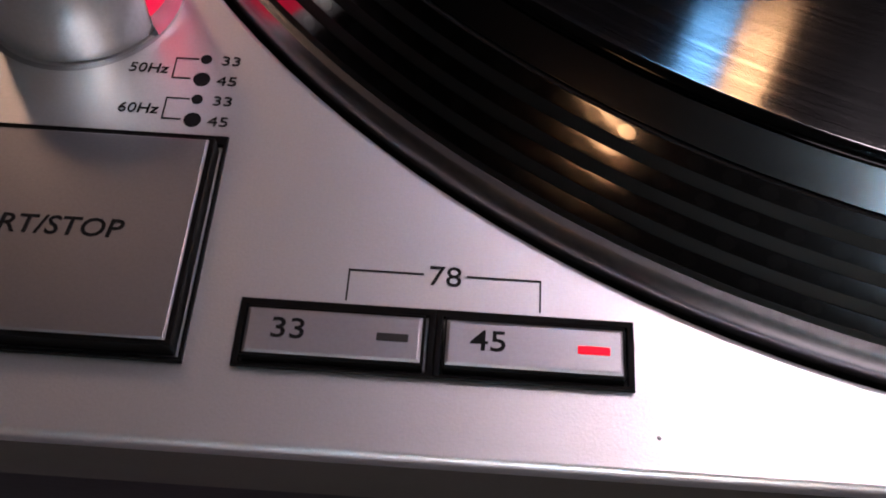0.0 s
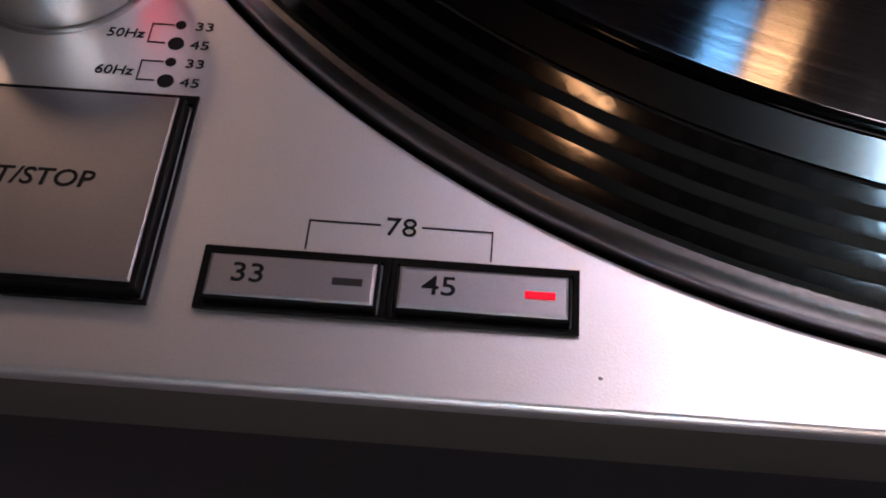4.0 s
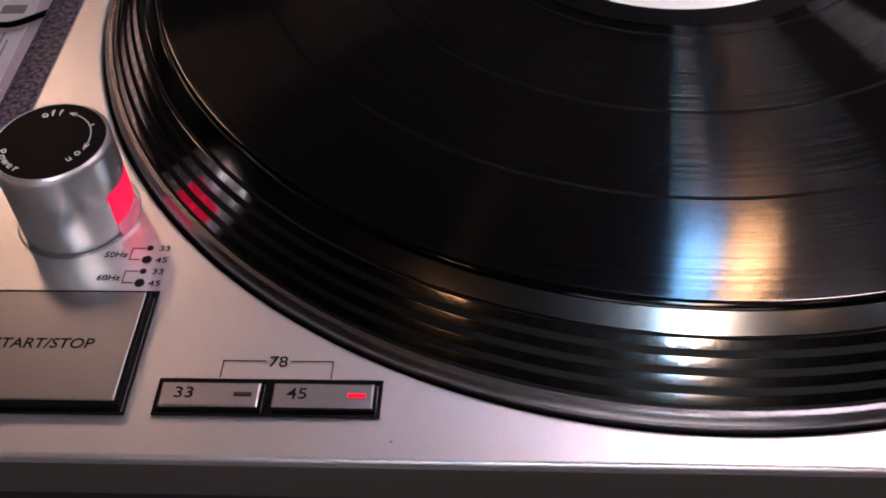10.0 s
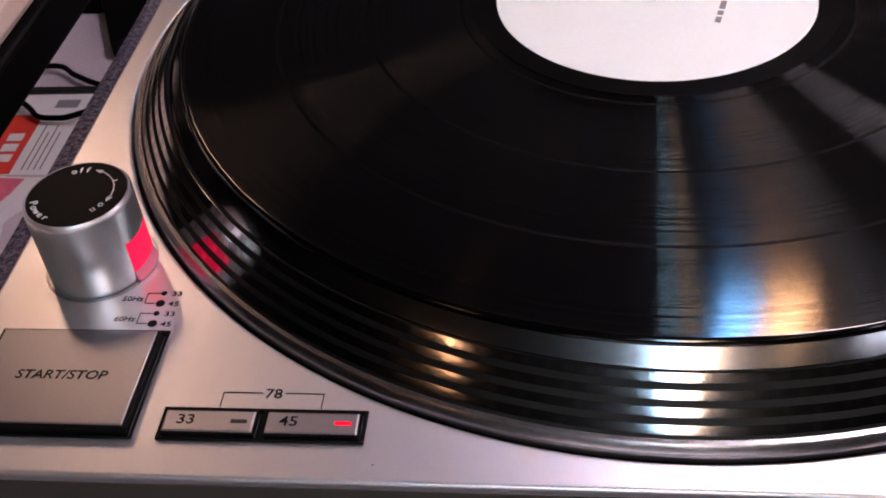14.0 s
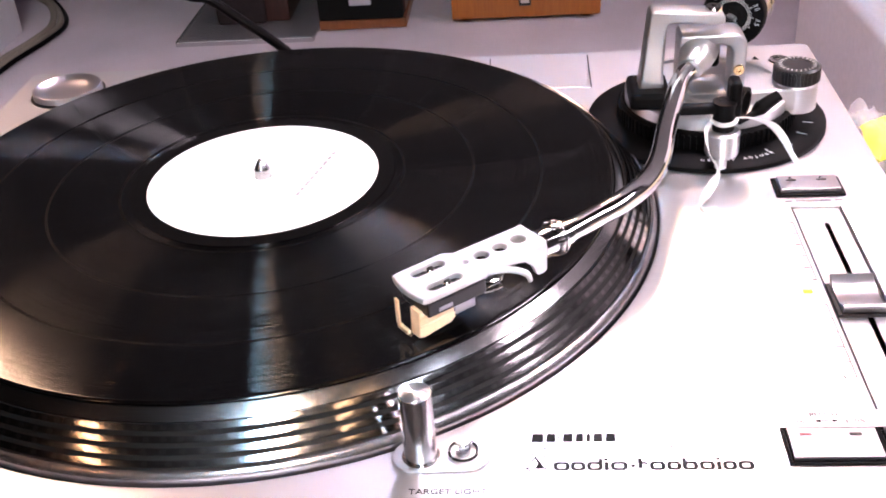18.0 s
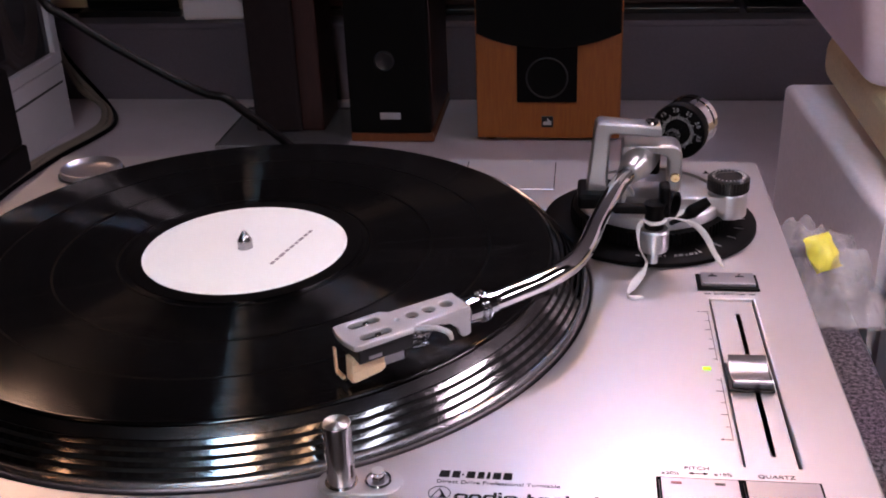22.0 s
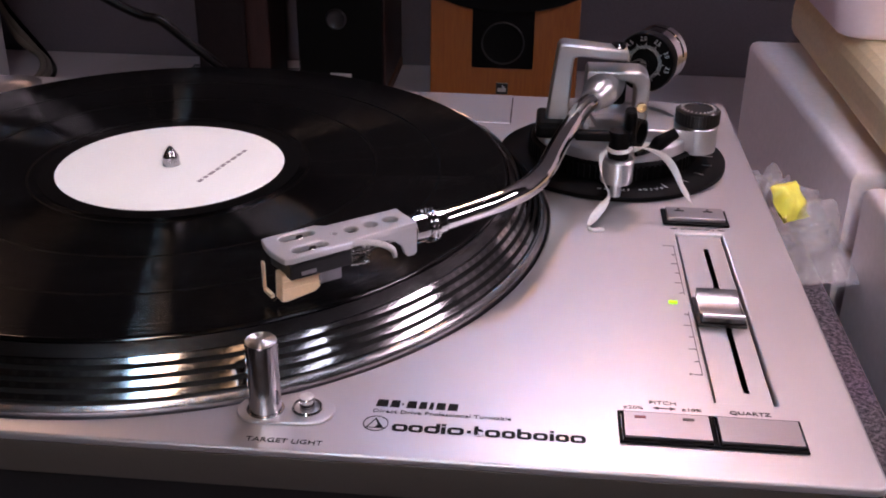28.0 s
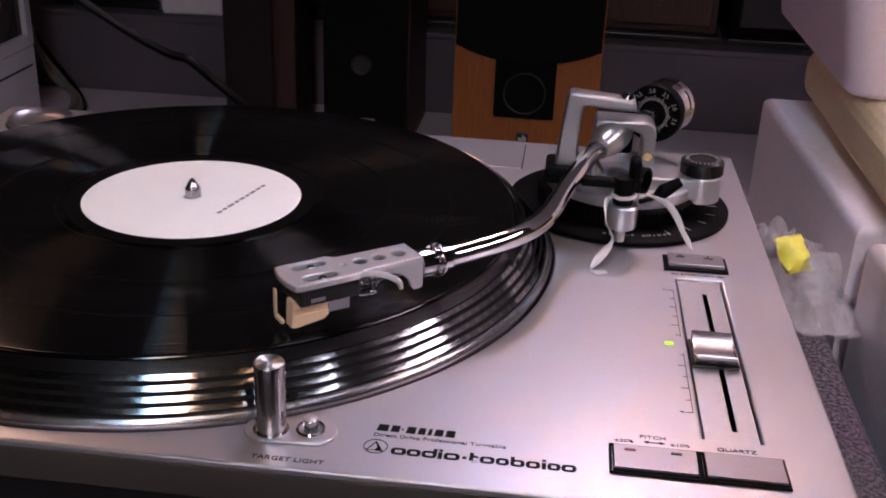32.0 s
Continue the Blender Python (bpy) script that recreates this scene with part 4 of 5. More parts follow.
def tonearm(t):
    px, py = PIV
    base = part("tonearm_base", lathe([(0.0562, 0.0001), (0.0562, 0.0022), (0.0550, 0.0030), (0.0430, 0.0034), (0.0420, 0.0036), (0.0, 0.0036)], 96, px, py), M["keyblack"], t, "round black base ring with height scale")
    part("height_ring", lathe([(0.0405, 0.0036), (0.0408, 0.0110), (0.0398, 0.0120), (0.0370, 0.0122), (0.0, 0.0122)], 96, px, py), M["keyblack"], base, "knurled black height ring")
    own = bmesh.new()
    for i in range(90):
        a = 2 * math.pi * i / 90
        box(-.0007, .0007, -.0006, .0006, .0042, .0108, bm=own, m=pose(px + .0410 * math.cos(a), py + .0410 * math.sin(a), 0, 0, 0, math.degrees(a)))
    part("knurling", own, M["keyblack"], base, smooth=False)
    part("arm_plate", lathe([(0.0, 0.0168), (0.0345, 0.0168), (0.0348, 0.0182), (0.0378, 0.0182), (0.0386, 0.0174), (0.0386, 0.0123)], 80, px, py), M["alloy"], base, "silver arm plate")
    arc_text("HEIGHT ADJUST", 0.0026, px, py, 0.00345, 0.0505, 261, 3.1, M["white_ink"], base)
    seg = []
    for i in range(7):
        a = radians(-62 + 15 * i)
        seg.append((px + .0455 * math.cos(a), py + .0455 * math.sin(a), px + .0500 * math.cos(a), py + .0500 * math.sin(a)))
    strokes(seg, 0.0003, 0.0034, M["white_ink"], base)

    # gimbal: a bent bracket with a thick top bar, and the bearing housing
    arm = part("tonearm", tube([(0.1225, -0.0818, 0.0322), (0.1300, -0.0758, 0.0322), (0.1400, -0.0665, 0.0324), (0.1504, -0.0567, 0.0330), (0.1599, -0.0437, 0.0336), (0.1662, -0.0271, 0.0343), (0.1716, -0.0020, 0.0356), (0.1775, 0.0218, 0.0370), (0.1820, 0.0378, 0.0383), (0.1868, 0.0486, 0.0393), (0.1890, 0.0540, 0.0398)], 0.0043, 20), M["chrome"], t, "curved polished chrome arm tube")
    sock = Vector((0.1975, 0.0740, 0.0425)) - Vector((0.1832, 0.0400, 0.0382))
    axis = Matrix.Translation((0.1832, 0.0400, 0.0382)) @ sock.to_track_quat("Z", "Y").to_matrix().to_4x4()
    part("bearing_tube", lathe([(0.0, 0.0085), (0.0050, 0.0085), (0.0056, 0.0092), (0.0060, 0.011), (0.0074, 0.019), (0.0082, 0.020), (0.0084, 0.029), (0.0078, 0.033), (0.0, 0.034)], 40, m=axis), M["alloy"], arm, "satin conical arm socket")
    leg = [(.1650, .0165), (.1697, .0605), (.1706, .0622), (.1724, .0630), (.2010, .0604), (.2026, .0596), (.2032, .0580), (.2032, .0552), (.2022, .0556), (.2004, .0553), (.1800, .0567), (.1782, .0562), (.1776, .0545), (.1768, .0340), (.1782, .0165)]
    part("gimbal_bracket", prism(leg, -.0700, -.0580, .0012, m=pose(0, 0, 0, 90, 0, 0)), M["bracket"], base, "cast silver bearing bracket")
    part("bracket_foot", box(.1615, .1800, .0500, .0760, .0184, .0262, .0020), M["keyblack"], base)
    part("yoke_plate", lathe([(0.0, .0212), (.0150, .0212), (.0160, .0204), (.0160, .0190), (.0, .0190)], 48, .1995, .0690), M["bracket"], base, "round plate under the bearing frame")
    part("gusset", prism([(.1838, .0215), (.1910, .0215), (.1852, .0300), (.1838, .0330)], -.0700, -.0610, .0008, m=pose(0, 0, 0, 90, 0, 0)), M["bracket"], base)
    arch = [(.1835, .0165), (.1838, .0485), (.1850, .0500)] + [(.2082 + .0060 * math.sin(radians(a)), .0440 + .0060 * math.cos(radians(a))) for a in range(0, 91, 15)] + [(.2142, .0165)]
    gap = [(.1872, .0215), (.1874, .0455), (.2030, .0452), (.2062, .0440), (.2076, .0415), (.2078, .0215)]
    part("bearing_frame", prism(arch, -.0760, -.0600, .0012, (gap,), m=pose(0, 0, 0, 90, 0, 0)), M["bracket"], base, "cast silver bearing frame")
    part("bearing_core", box(.1930, .2040, .0700, .0800, .0300, .0440, .002), M["keyblack"], base)
    part("pivot_screw", lathe([(0, .0618), (.0012, .0619), (.0014, .0626), (.0034, .0626), (.0037, .0620), (.0037, .0600)], 28, 0.1985, 0.0640), M["chrome"], base, "chrome pivot screw")
    part("side_screw", lathe([(0, .0004), (.0008, .0004), (.0009, .0012), (.0022, .0012), (.0026, .0006), (.0026, 0)], 20, m=pose(.2110, .0602, .0330, 90, 0, 0)), M["gold"], base, "small brass bearing screw")
    # counterweight with its dial
    cwm = pose(0.2150, 0.1060, 0.0415, -93, 0, -22)
    cw = part("counterweight", lathe([(0.0, 0.0), (0.0148, 0.0), (0.0154, 0.0010), (0.0154, 0.0064), (0.0148, 0.0072), (0.0, 0.0072)], 64, m=cwm), M["keyblack"], arm, "black weight dial with white scale")
    part("weight_body", lathe([(0.0, 0.0074), (0.0145, 0.0074), (0.0151, 0.0082), (0.0151, 0.0170), (0.0145, 0.0175), (0.0145, 0.0190), (0.0151, 0.0195), (0.0151, 0.0250), (0.0140, 0.0260), (0.0, 0.0260)], 64, m=cwm), M["chrome"], cw, "polished chrome weight")
    part("weight_shaft", lathe([(0.0040, -0.0240), (0.0040, 0.0), (0.0, 0.0)], 24, m=cwm), M["polish"], cw)
    own = bmesh.new()
    for i in range(60):
        a = 2 * math.pi * i / 60
        ln = .0018 if i % 5 else .0030
        box(.0072, .0072 + ln, -.00016, .00016, -.0001, .0001, bm=own, m=cwm @ pose(0, 0, 0, 0, 0, math.degrees(a)))
    part("scale_marks", own, M["grey_ink"], cw, smooth=False)
    for txt, a in (("1.0", 170), ("1.5", 134), ("2.0", 98), ("2.5", 62), ("3.0", 26), ("3.5", -10)):
        me_m = cwm @ pose(0, 0, -0.00012, 180, 0, 0) @ pose(.0112 * math.cos(radians(a)), .0112 * math.sin(radians(a)), 0, 0, 0, a - 90)
        lettering(txt, 0.0032, me_m, M["grey_ink"], cw, "CENTER", 0.9)

    # anti-skate knob and bracket
    br = part("antiskate_bracket", prism([(.2060, .0565), (.2250, .0570), (.2385, .0582), (.2440, .0594), (.2485, .0645), (.2485, .0715), (.2440, .0766), (.2385, .0780), (.2060, .0790)], .0125, .0230, .001), M["alloy"], base, "flat silver bracket")
    part("antiskate_post", lathe([(0.0, 0.0104), (0.0098, 0.0104), (0.0101, 0.0107), (0.0101, 0.0228), (0.0097, 0.0234), (0.0, 0.0234)], 48, .2390, .0680), M["alloy"], br)
    part("antiskate_knob", lathe([(0.0096, 0.0236), (0.0102, 0.0242), (0.0102, 0.0305), (0.0096, 0.0312), (0.0072, 0.0314), (0.0066, 0.0308), (0.0, 0.0308)], 48, .2390, .0680), M["black"], br, "ribbed black anti-skate knob")
    own = bmesh.new()
    for i in range(40):
        a = 2 * math.pi * i / 40
        box(-.0004, .0004, -.0005, .0005, .0244, .0303, bm=own, m=pose(.2390 + .0103 * math.cos(a), .0680 + .0103 * math.sin(a), 0, 0, 0, math.degrees(a)))
    part("knurling", own, M["black"], br, smooth=False)
    own = bmesh.new()
    for i in range(24):
        a = 2 * math.pi * i / 24
        box(.0070, .0086, -.00022, .00022, .03135, .03150, bm=own, m=pose(.2390, .0680, 0, 0, 0, math.degrees(a)))
    part("scale_marks", own, M["white_ink"], br, smooth=False)
    # cueing lift: post, cap, black yoke and lever
    lift = part("cue_lift", lathe([(0.0026, 0.0030), (0.0026, 0.0100), (0.0070, 0.0102), (0.0074, 0.0110), (0.0074, 0.0205), (0.0066, 0.0215), (0.0, 0.0215)], 40, .1990, .0228), M["alloy"], base, "silver cueing lift cylinder")
    part("lift_stem", lathe([(0.0047, 0.0215), (0.0049, 0.0250), (0.0045, 0.0300), (0.0052, 0.0345), (0.0, 0.0350)], 24, .1990, .0232), M["keyblack"], lift)
    own = box(.1790, .2060, .0210, .0260, .0290, .0335, .0012)
    box(.2010, .2062, .0220, .0330, .0250, .0430, .0020, bm=own)
    box(.1945, .2035, .0205, .0285, .0265, .0350, .0026, bm=own)
    part("arm_rest_yoke", own, M["keyblack"], lift, "black arm rest yoke")
    part("rest_clip", lathe([(.0052, -.0022), (.0066, -.0022), (.0066, .0022), (.0052, .0022)], 32, m=pose(.2072, .0300, .0310, 90, 0, 60), closed=True), M["keyblack"], lift, "black arm clip")
    part("cue_lever", tube([(.2080, .0360, .0182), (.2150, .0420, .0190), (.2190, .0440, .0212), (.2270, .0460, .0262)], [.0012, .0016, .0036, .0024], 12), M["keyblack"], lift, "black cueing lever")

    # collar, headshell and cartridge
    H = pose(0.1166, -0.0868, 0.0325, 0, 0, 38.5)
    cm = H @ pose(0, 0, -.0004, 0, 90, 0)
    col = part("collar", lathe([(0.0, 0.0016), (0.0050, 0.0016), (0.0054, 0.0020), (0.0054, 0.0070), (0.0050, 0.0073), (0.0050, 0.0077), (0.0060, 0.0080), (0.0061, 0.0084), (0.0061, 0.0092), (0.0055, 0.0095), (0.0055, 0.0100), (0.0061, 0.0103), (0.0061, 0.0111), (0.0054, 0.0115), (0.0048, 0.0118), (0.0048, 0.0150), (0.0043, 0.0156), (0.0, 0.0156)], 40, m=cm), M["chrome"], arm, "knurled chrome locking collar")
    part("washer", lathe([(0.0, -0.0004), (0.0052, -0.0004), (0.0055, 0.0), (0.0055, 0.0012), (0.0050, 0.0016), (0.0, 0.0016)], 40, m=cm), M["black"], col, "black rubber washer")
    part("lock_pin", lathe([(0.0, 0.0076), (0.0007, 0.0075), (0.0007, 0.0050), (0.0, 0.0050)], 12, m=H @ pose(.0082, 0, -.0006)), M["chrome"], col)
    own = bmesh.new()
    for i in range(36):
        for z0 in (.0083, .0103):
            box(-.0010, .0010, -.0003, .0003, z0, z0 + .0009, bm=own, m=cm @ pose(0, 0, 0, 0, 0, 10 * i) @ pose(.0055, 0, 0))
    part("knurling", own, M["polish"], col, smooth=False)
    nose = [(-.0522 - .0016 * (1 - (v / .0095) ** 2), v) for v in (-.0092, -.0060, -.0020, .0020, .0060, .0092)]
    outline = nose + [(-.0500, .0096), (-.0320, .0098), (-.0290, .0074), (.0, .0070), (.0, -.0070), (-.0240, -.0076), (-.0275, -.0096), (-.0500, -.0098)]
    holes = [pill(-.0410, .0050, .0046, .0021, 0), pill(-.0410, -.0050, .0046, .0021, 0), oval(-.0225, 0, .0026, .0025, 24), oval(-.0148, 0, .0026, .0025, 24), oval(-.0068, 0, .0028, .0027, 24), oval(-.0292, .0, .0012, .0011, 16)]
    hs = part("headshell", prism(outline, 0.0036, 0.0060, 0.0005, holes, m=H), M["shell"], arm, "perforated silver headshell")
    for s in (-1, 1):
        sk = [(-.0300, .0046), (.0, .0046), (.0, -.0058), (-.0012, -.0067), (-.0036, -.0067), (-.0048, -.0055), (-.0060, -.0022), (-.0095, .0010), (-.0150, .0024), (-.0300, .0030)]
        part("side_skirt", prism(sk, -.0008, .0008, .0002, m=H @ pose(0, s * .0064, 0, 90, 0, 0)), M["shell"], hs)
    part("end_plate", box(-.0020, -.0001, -.0062, .0062, -.0060, .0050, .0005, m=H), M["shell"], hs)
    part("under_fill", box(-.0505, -.0270, -.0084, .0084, .0020, .0037, .0004, m=H), M["black"], hs)
    part("finger_lift", tube([tuple(H @ Vector(p)) for p in ((-.0280, -.0078, .0044), (-.0245, -.0098, .0052), (-.0190, -.0128, .0048), (-.0150, -.0150, .0026), (-.0140, -.0156, -.0004))], [.0012, .0011, .0011, .0011, .0008], 10), M["shell"], hs, "curved finger lift")
    for yy in (.0050, -.0050):
        part("mounting_screw", lathe([(0, .0056), (.0012, .0055), (.0017, .0048), (.0017, .0036), (0, .0036)], 18, m=H @ pose(-.0400, yy, 0)), M["chrome"], hs, "chrome mounting screw")
        part("screw_slot", box(-.0014, .0014, -.0003, .0003, .00545, .0057, m=H @ pose(-.0400, yy, 0, 0, 0, 30)), M["black"], hs, smooth=False)
    ct = part("cartridge", box(-.0500, -.0265, -.0080, .0080, -.0034, .0022, .0006, m=H), M["black"], arm, "black cartridge body")
    part("stylus_housing", prism([(-.0514, -.0026), (-.0372, -.0026), (-.0372, -.0104), (-.0392, -.0118), (-.0500, -.0131), (-.0518, -.0126)], -.0012, .0042, .0004, m=H @ pose(0, .0, 0, 90, 0, 0)), M["cart"], ct, "cream stylus housing")
    for zz in (-.0054, -.0084):
        part("rib", box(-.0512, -.0374, -.0046, -.0040, zz - .0004, zz + .0004, .0002, m=H), M["cart"], ct)
    part("side_plate", box(-.0378, -.0290, -.0046, .0044, -.0094, -.0034, .0005, m=H), M["button"], ct, "grey side plate")
    part("label_plate", box(-.0460, -.0405, -.0083, -.0078, -.0022, -.0008, m=H), M["button"], ct, smooth=False)
    own = box(-.0545, -.0538, .0036, .0058, -.0104, -.0002, .0002, m=H)
    box(-.0545, -.0530, -.0010, .0052, -.0118, -.0104, .0002, bm=own, m=H)
    part("guard_plate", own, M["cart"], ct, "thin cream stylus guard")
    part("cantilever", tube([tuple(H @ Vector(p)) for p in ((-.0470, 0, -.0100), (-.0530, 0, -.0138))], .0003, 6), M["chrome"], ct)
    for i in range(4):
        pm = H @ pose(-.0266, (-.0064, -.0022)[i % 2], (.0006, -.0038)[i // 2], 0, 90, -8)
        part("terminal_pin", lathe([(0.0, 0.0), (.0010, 0.0), (.0010, .0016), (.0014, .0018), (.0014, .0026), (.0010, .0028), (.0010, .0040), (.0014, .0042), (.0014, .0050), (.0009, .0052), (.0009, .0068), (.0, .0070)], 14, m=pm), M["chrome"], ct, "bright cartridge terminal")
    for i in range(4):
        yy, zz = (-.0046, -.0018)[i % 2], (-.0002, -.0028)[i // 2]
        part("lead_wire", tube([tuple(H @ Vector(p)) for p in ((-.0266, yy - .0024, zz), (-.0215, yy - .0034, zz + .0006 * i), (-.0150, yy * .7, zz + .001), (-.0030, yy * .5, -.001))], [.0008, .0007, .0005, .0005], 8), (M["chrome"], M["white_ink"], M["chrome"], M["polish"])[i], ct, "thin cartridge lead")


turntable()


# ---------------------------------------------------------------- record, its label, the adapter and the tie
def record():
    rec = thing("vinyl_record", 0, 0, 0, 0, "black vinyl record with a plain white label lying on the platter", "record")
    body = part("disc", lathe([(0.0037, 0.0171), (0.0555, 0.0171), (0.0560, 0.0173), (0.1488, 0.0173), (0.1488, 0.0154), (0.0037, 0.0154)], 256), M["vinyl"], rec)
    part("edge_bead", lathe([(0.1488, 0.0173), (0.1493, 0.01735), (0.1499, 0.0171), (0.1503, 0.0166), (0.1505, 0.0162), (0.1500, 0.0156), (0.1488, 0.0154)], 256), M["bead"], rec, "smooth raised outer bead")
    part("dead_wax", lathe([(0.0498, 0.01745), (0.0572, 0.01745), (0.05722, 0.0173)], 192), M["deadwax"], rec, "smooth run-out ring")
    for r in (0.0613, 0.0914, 0.1202):
        part("track_gap", lathe([(r - .0005, 0.01734), (r + .0005, 0.01734)], 192), M["groove"], rec)
    lb = part("label", lathe([(0.0038, 0.01748), (0.0038, 0.01768), (0.0495, 0.01768), (0.0500, 0.01748)], 128), M["paper"], rec, "plain white paper label")
    own = bmesh.new()
    x = -0.022
    for w in (.0030, .0022, .0045, .0026, .0034, .0022, .0040, .0030, .0026):
        box(x, x + w + .0004, -.0009, .0009, 0.01769, 0.01772, bm=own, m=pose(0.0235, 0.0028, 0, 0, 0, 75))
        x += w + .0016
    part("printed_line", own, M["dim_ink"], rec, "faint line of small print", smooth=False)


def adapter():
    a = thing("single_adapter", -0.1440, 0.1400, 0.0, 0, "round silver adapter disc for singles in its corner recess", "adapter")
    part("disc", lathe([(0.0, 0.0010), (0.0110, 0.0012), (0.0160, 0.0026), (0.0176, 0.0043), (0.0182, 0.0046), (0.0188, 0.0044), (0.0191, 0.0030), (0.0191, 0.0003)], 64), M["button"], a)
    part("ring", lathe([(0.0192, 0.0001), (0.0205, 0.0001), (0.0205, 0.0008), (0.0192, 0.0010)], 64), M["satin"], a)


def tie():
    s = thing("twist_tie", 0.1990, 0.0228, 0.026, 0, "loose white twist tie knotted round the arm rest", "twist tie")
    part("tie_end", tube([(-.0046, .0010, -.0006), (-.0078, -.0040, -.0030), (-.0072, -.0110, -.0100), (-.0040, -.0170, -.0150), (-.0062, -.0215, -.0185), (-.0105, -.0275, -.0222), (-.0130, -.0315, -.0246), (-.0108, -.0345, -.0250), (-.0060, -.0335, -.0246)], [.0009, .0012, .0008, .0009, .0019, .0020, .0011, .0010, .0014], 10, flat=.28, twist=.10), M["string"], s)
    part("tie_end", tube([(.0046, .0005, .0006), (.0120, -.0008, .0006), (.0200, -.0022, -.0022), (.0250, -.0045, -.0075), (.0285, -.0062, -.0140), (.0320, -.0058, -.0195), (.0345, -.0030, -.0235)], [.0010, .0014, .0020, .0016, .0012, .0018, .0006], 10, flat=.28, twist=.07), M["string"], s)
    part("knot", tube([(-.0049, .0, -.0004), (-.002, -.0050, -.0002), (.003, -.0048, .0002), (.0053, .0, .0004), (.002, .0048, .0002), (-.003, .0045, -.0002), (-.0049, .0, -.0004)], .0010, 8), M["string"], s)


record()
adapter()
tie()

# ---------------------------------------------------------------- the stand and the shelves behind
def stand():
    s = thing("stand", .036, -.014, -1.0, 0, "tall display stand covered in speckled grey carpet", "display stand")
    part("carpet_top", box(-.302, .302, -.276, .276, .868, .900, 0.005), M["carpet"], s, smooth=False)
    part("carpet_body", box(-.300, .300, -.274, .274, 0, .8676, 0.005), M["carpet"], s, smooth=False)
    sh = thing("shelf", 0, 0, -.403, 0, "wide low display shelf of pale grey laminate", "shelf")
    part("shelf_top", box(-2.2, 1.6, 0.29, 1.56, -.022, 0, 0.002), M["laminate"], sh, smooth=False)
    part("shelf_base", box(-2.18, 1.58, 0.31, 1.56, -.597, -.0225, 0.002), M["riser"], sh, smooth=False)
    st = thing("riser", 0, 0, -.248, 0, "raised grey display step behind the shelf", "riser")
    part("front_board", box(-2.2, 1.6, 1.565, 1.585, -.752, -.0125, 0.001), M["riser"], st, smooth=False)
    part("top_board", box(-2.2, 1.6, 1.560, 2.6, -.012, 0, 0.003), M["riser"], st, "step top with a paler worn edge", smooth=False)


def bookshelf_speaker():
    t = thing("bookshelf_speaker", 0.105, 1.315, -0.403, 0, "orange cherry wood loudspeaker with a black grille on the shelf", "loudspeaker")
    w, h, d = 0.246, 0.42, 0.28
    part("cabinet", box(-w / 2, w / 2, 0, d, 0.008, h, 0.003), M["cherry"], t)
    for fx in (-.1, .1):
        for fy in (.03, d - .03):
            part("foot", lathe([(0, 0), (.012, 0), (.012, .0082), (0, .0082)], 20, fx, fy), M["rubber"], t)
    # grille with a bowed lower edge
    g = [(-w / 2 + .003, h - .004), (-w / 2 + .003, .196)]
    for i in range(13):
        u = -1 + i / 6
        g.append((u * (w / 2 - .003), .196 - .026 * (1 - abs(u) ** 2.2)))
    g += [(w / 2 - .003, .196), (w / 2 - .003, h - .004)]
    part("grille", prism(g, 0, .014, .004, m=pose(0, -.0001, 0, 90, 0, 0)), M["grille"], t, "black cloth grille with a bowed lower edge")
    part("port_plate", prism(rounded(-.053, .049, .075, .182, .003), 0, .006, .001, (oval(-.002, .118, .033, .033, 40),), m=pose(0, -.0001, 0, 90, 0, 0)), M["keyblack"], t, "black port plate")
    part("port_mouth", lathe([(.033, .0052), (.026, .0015), (.0, .0012)], 40, m=pose(-.002, 0, .118, 90, 0, 0)), M["grille"], t)
    part("port_flare", lathe([(.0330, .0), (.0345, .0012), (.0362, .0)], 40, m=pose(-.002, -.0062, .118, 90, 0, 0)), M["satin"], t)
    b = part("badge", box(-.011, .009, -.0035, 0, .029, .049, .001), M["black"], t, "small square maker's badge")
    part("badge_mark", prism([(-.008, .034), (.006, .034), (.006, .040), (-.001, .046), (-.001, .040), (-.008, .040)], .0035, .0042, 0, m=pose(0, 0, 0, 90, 0, 0)), M["alloy"], b, smooth=False)


def black_speaker():
    t = thing("slim_speaker", -0.168, 1.315, -0.403, 0, "slim black loudspeaker with a cherry wood base on the shelf", "loudspeaker")
    w, h = 0.148, 0.52
    part("cabinet", box(-w / 2 + .002, w / 2 - .002, .012, .23, .0205, h, .003), M["mahogany"], t)
    part("base", box(-w / 2, w / 2, -.006, .23, .002, .0200, .002), M["redwood"], t, "cherry wood base")
    part("front_panel", box(-w / 2 + .002, w / 2 - .004, -.012, .0118, .020, h - .004, .003), M["grille"], t, "black front panel")
    b = part("name_plate", box(-.018, .018, -.0145, -.0122, .046, .058, .0006), M["alloy"], t, "small silver name plate")
    part("driver_dome", lathe([(0, .0008), (.011, .0010), (.015, .0030), (.0180, .0)], 40, m=pose(-.006, -.0122, .150, 90, 0, 0)), M["satin"], t, "glossy black port ring")


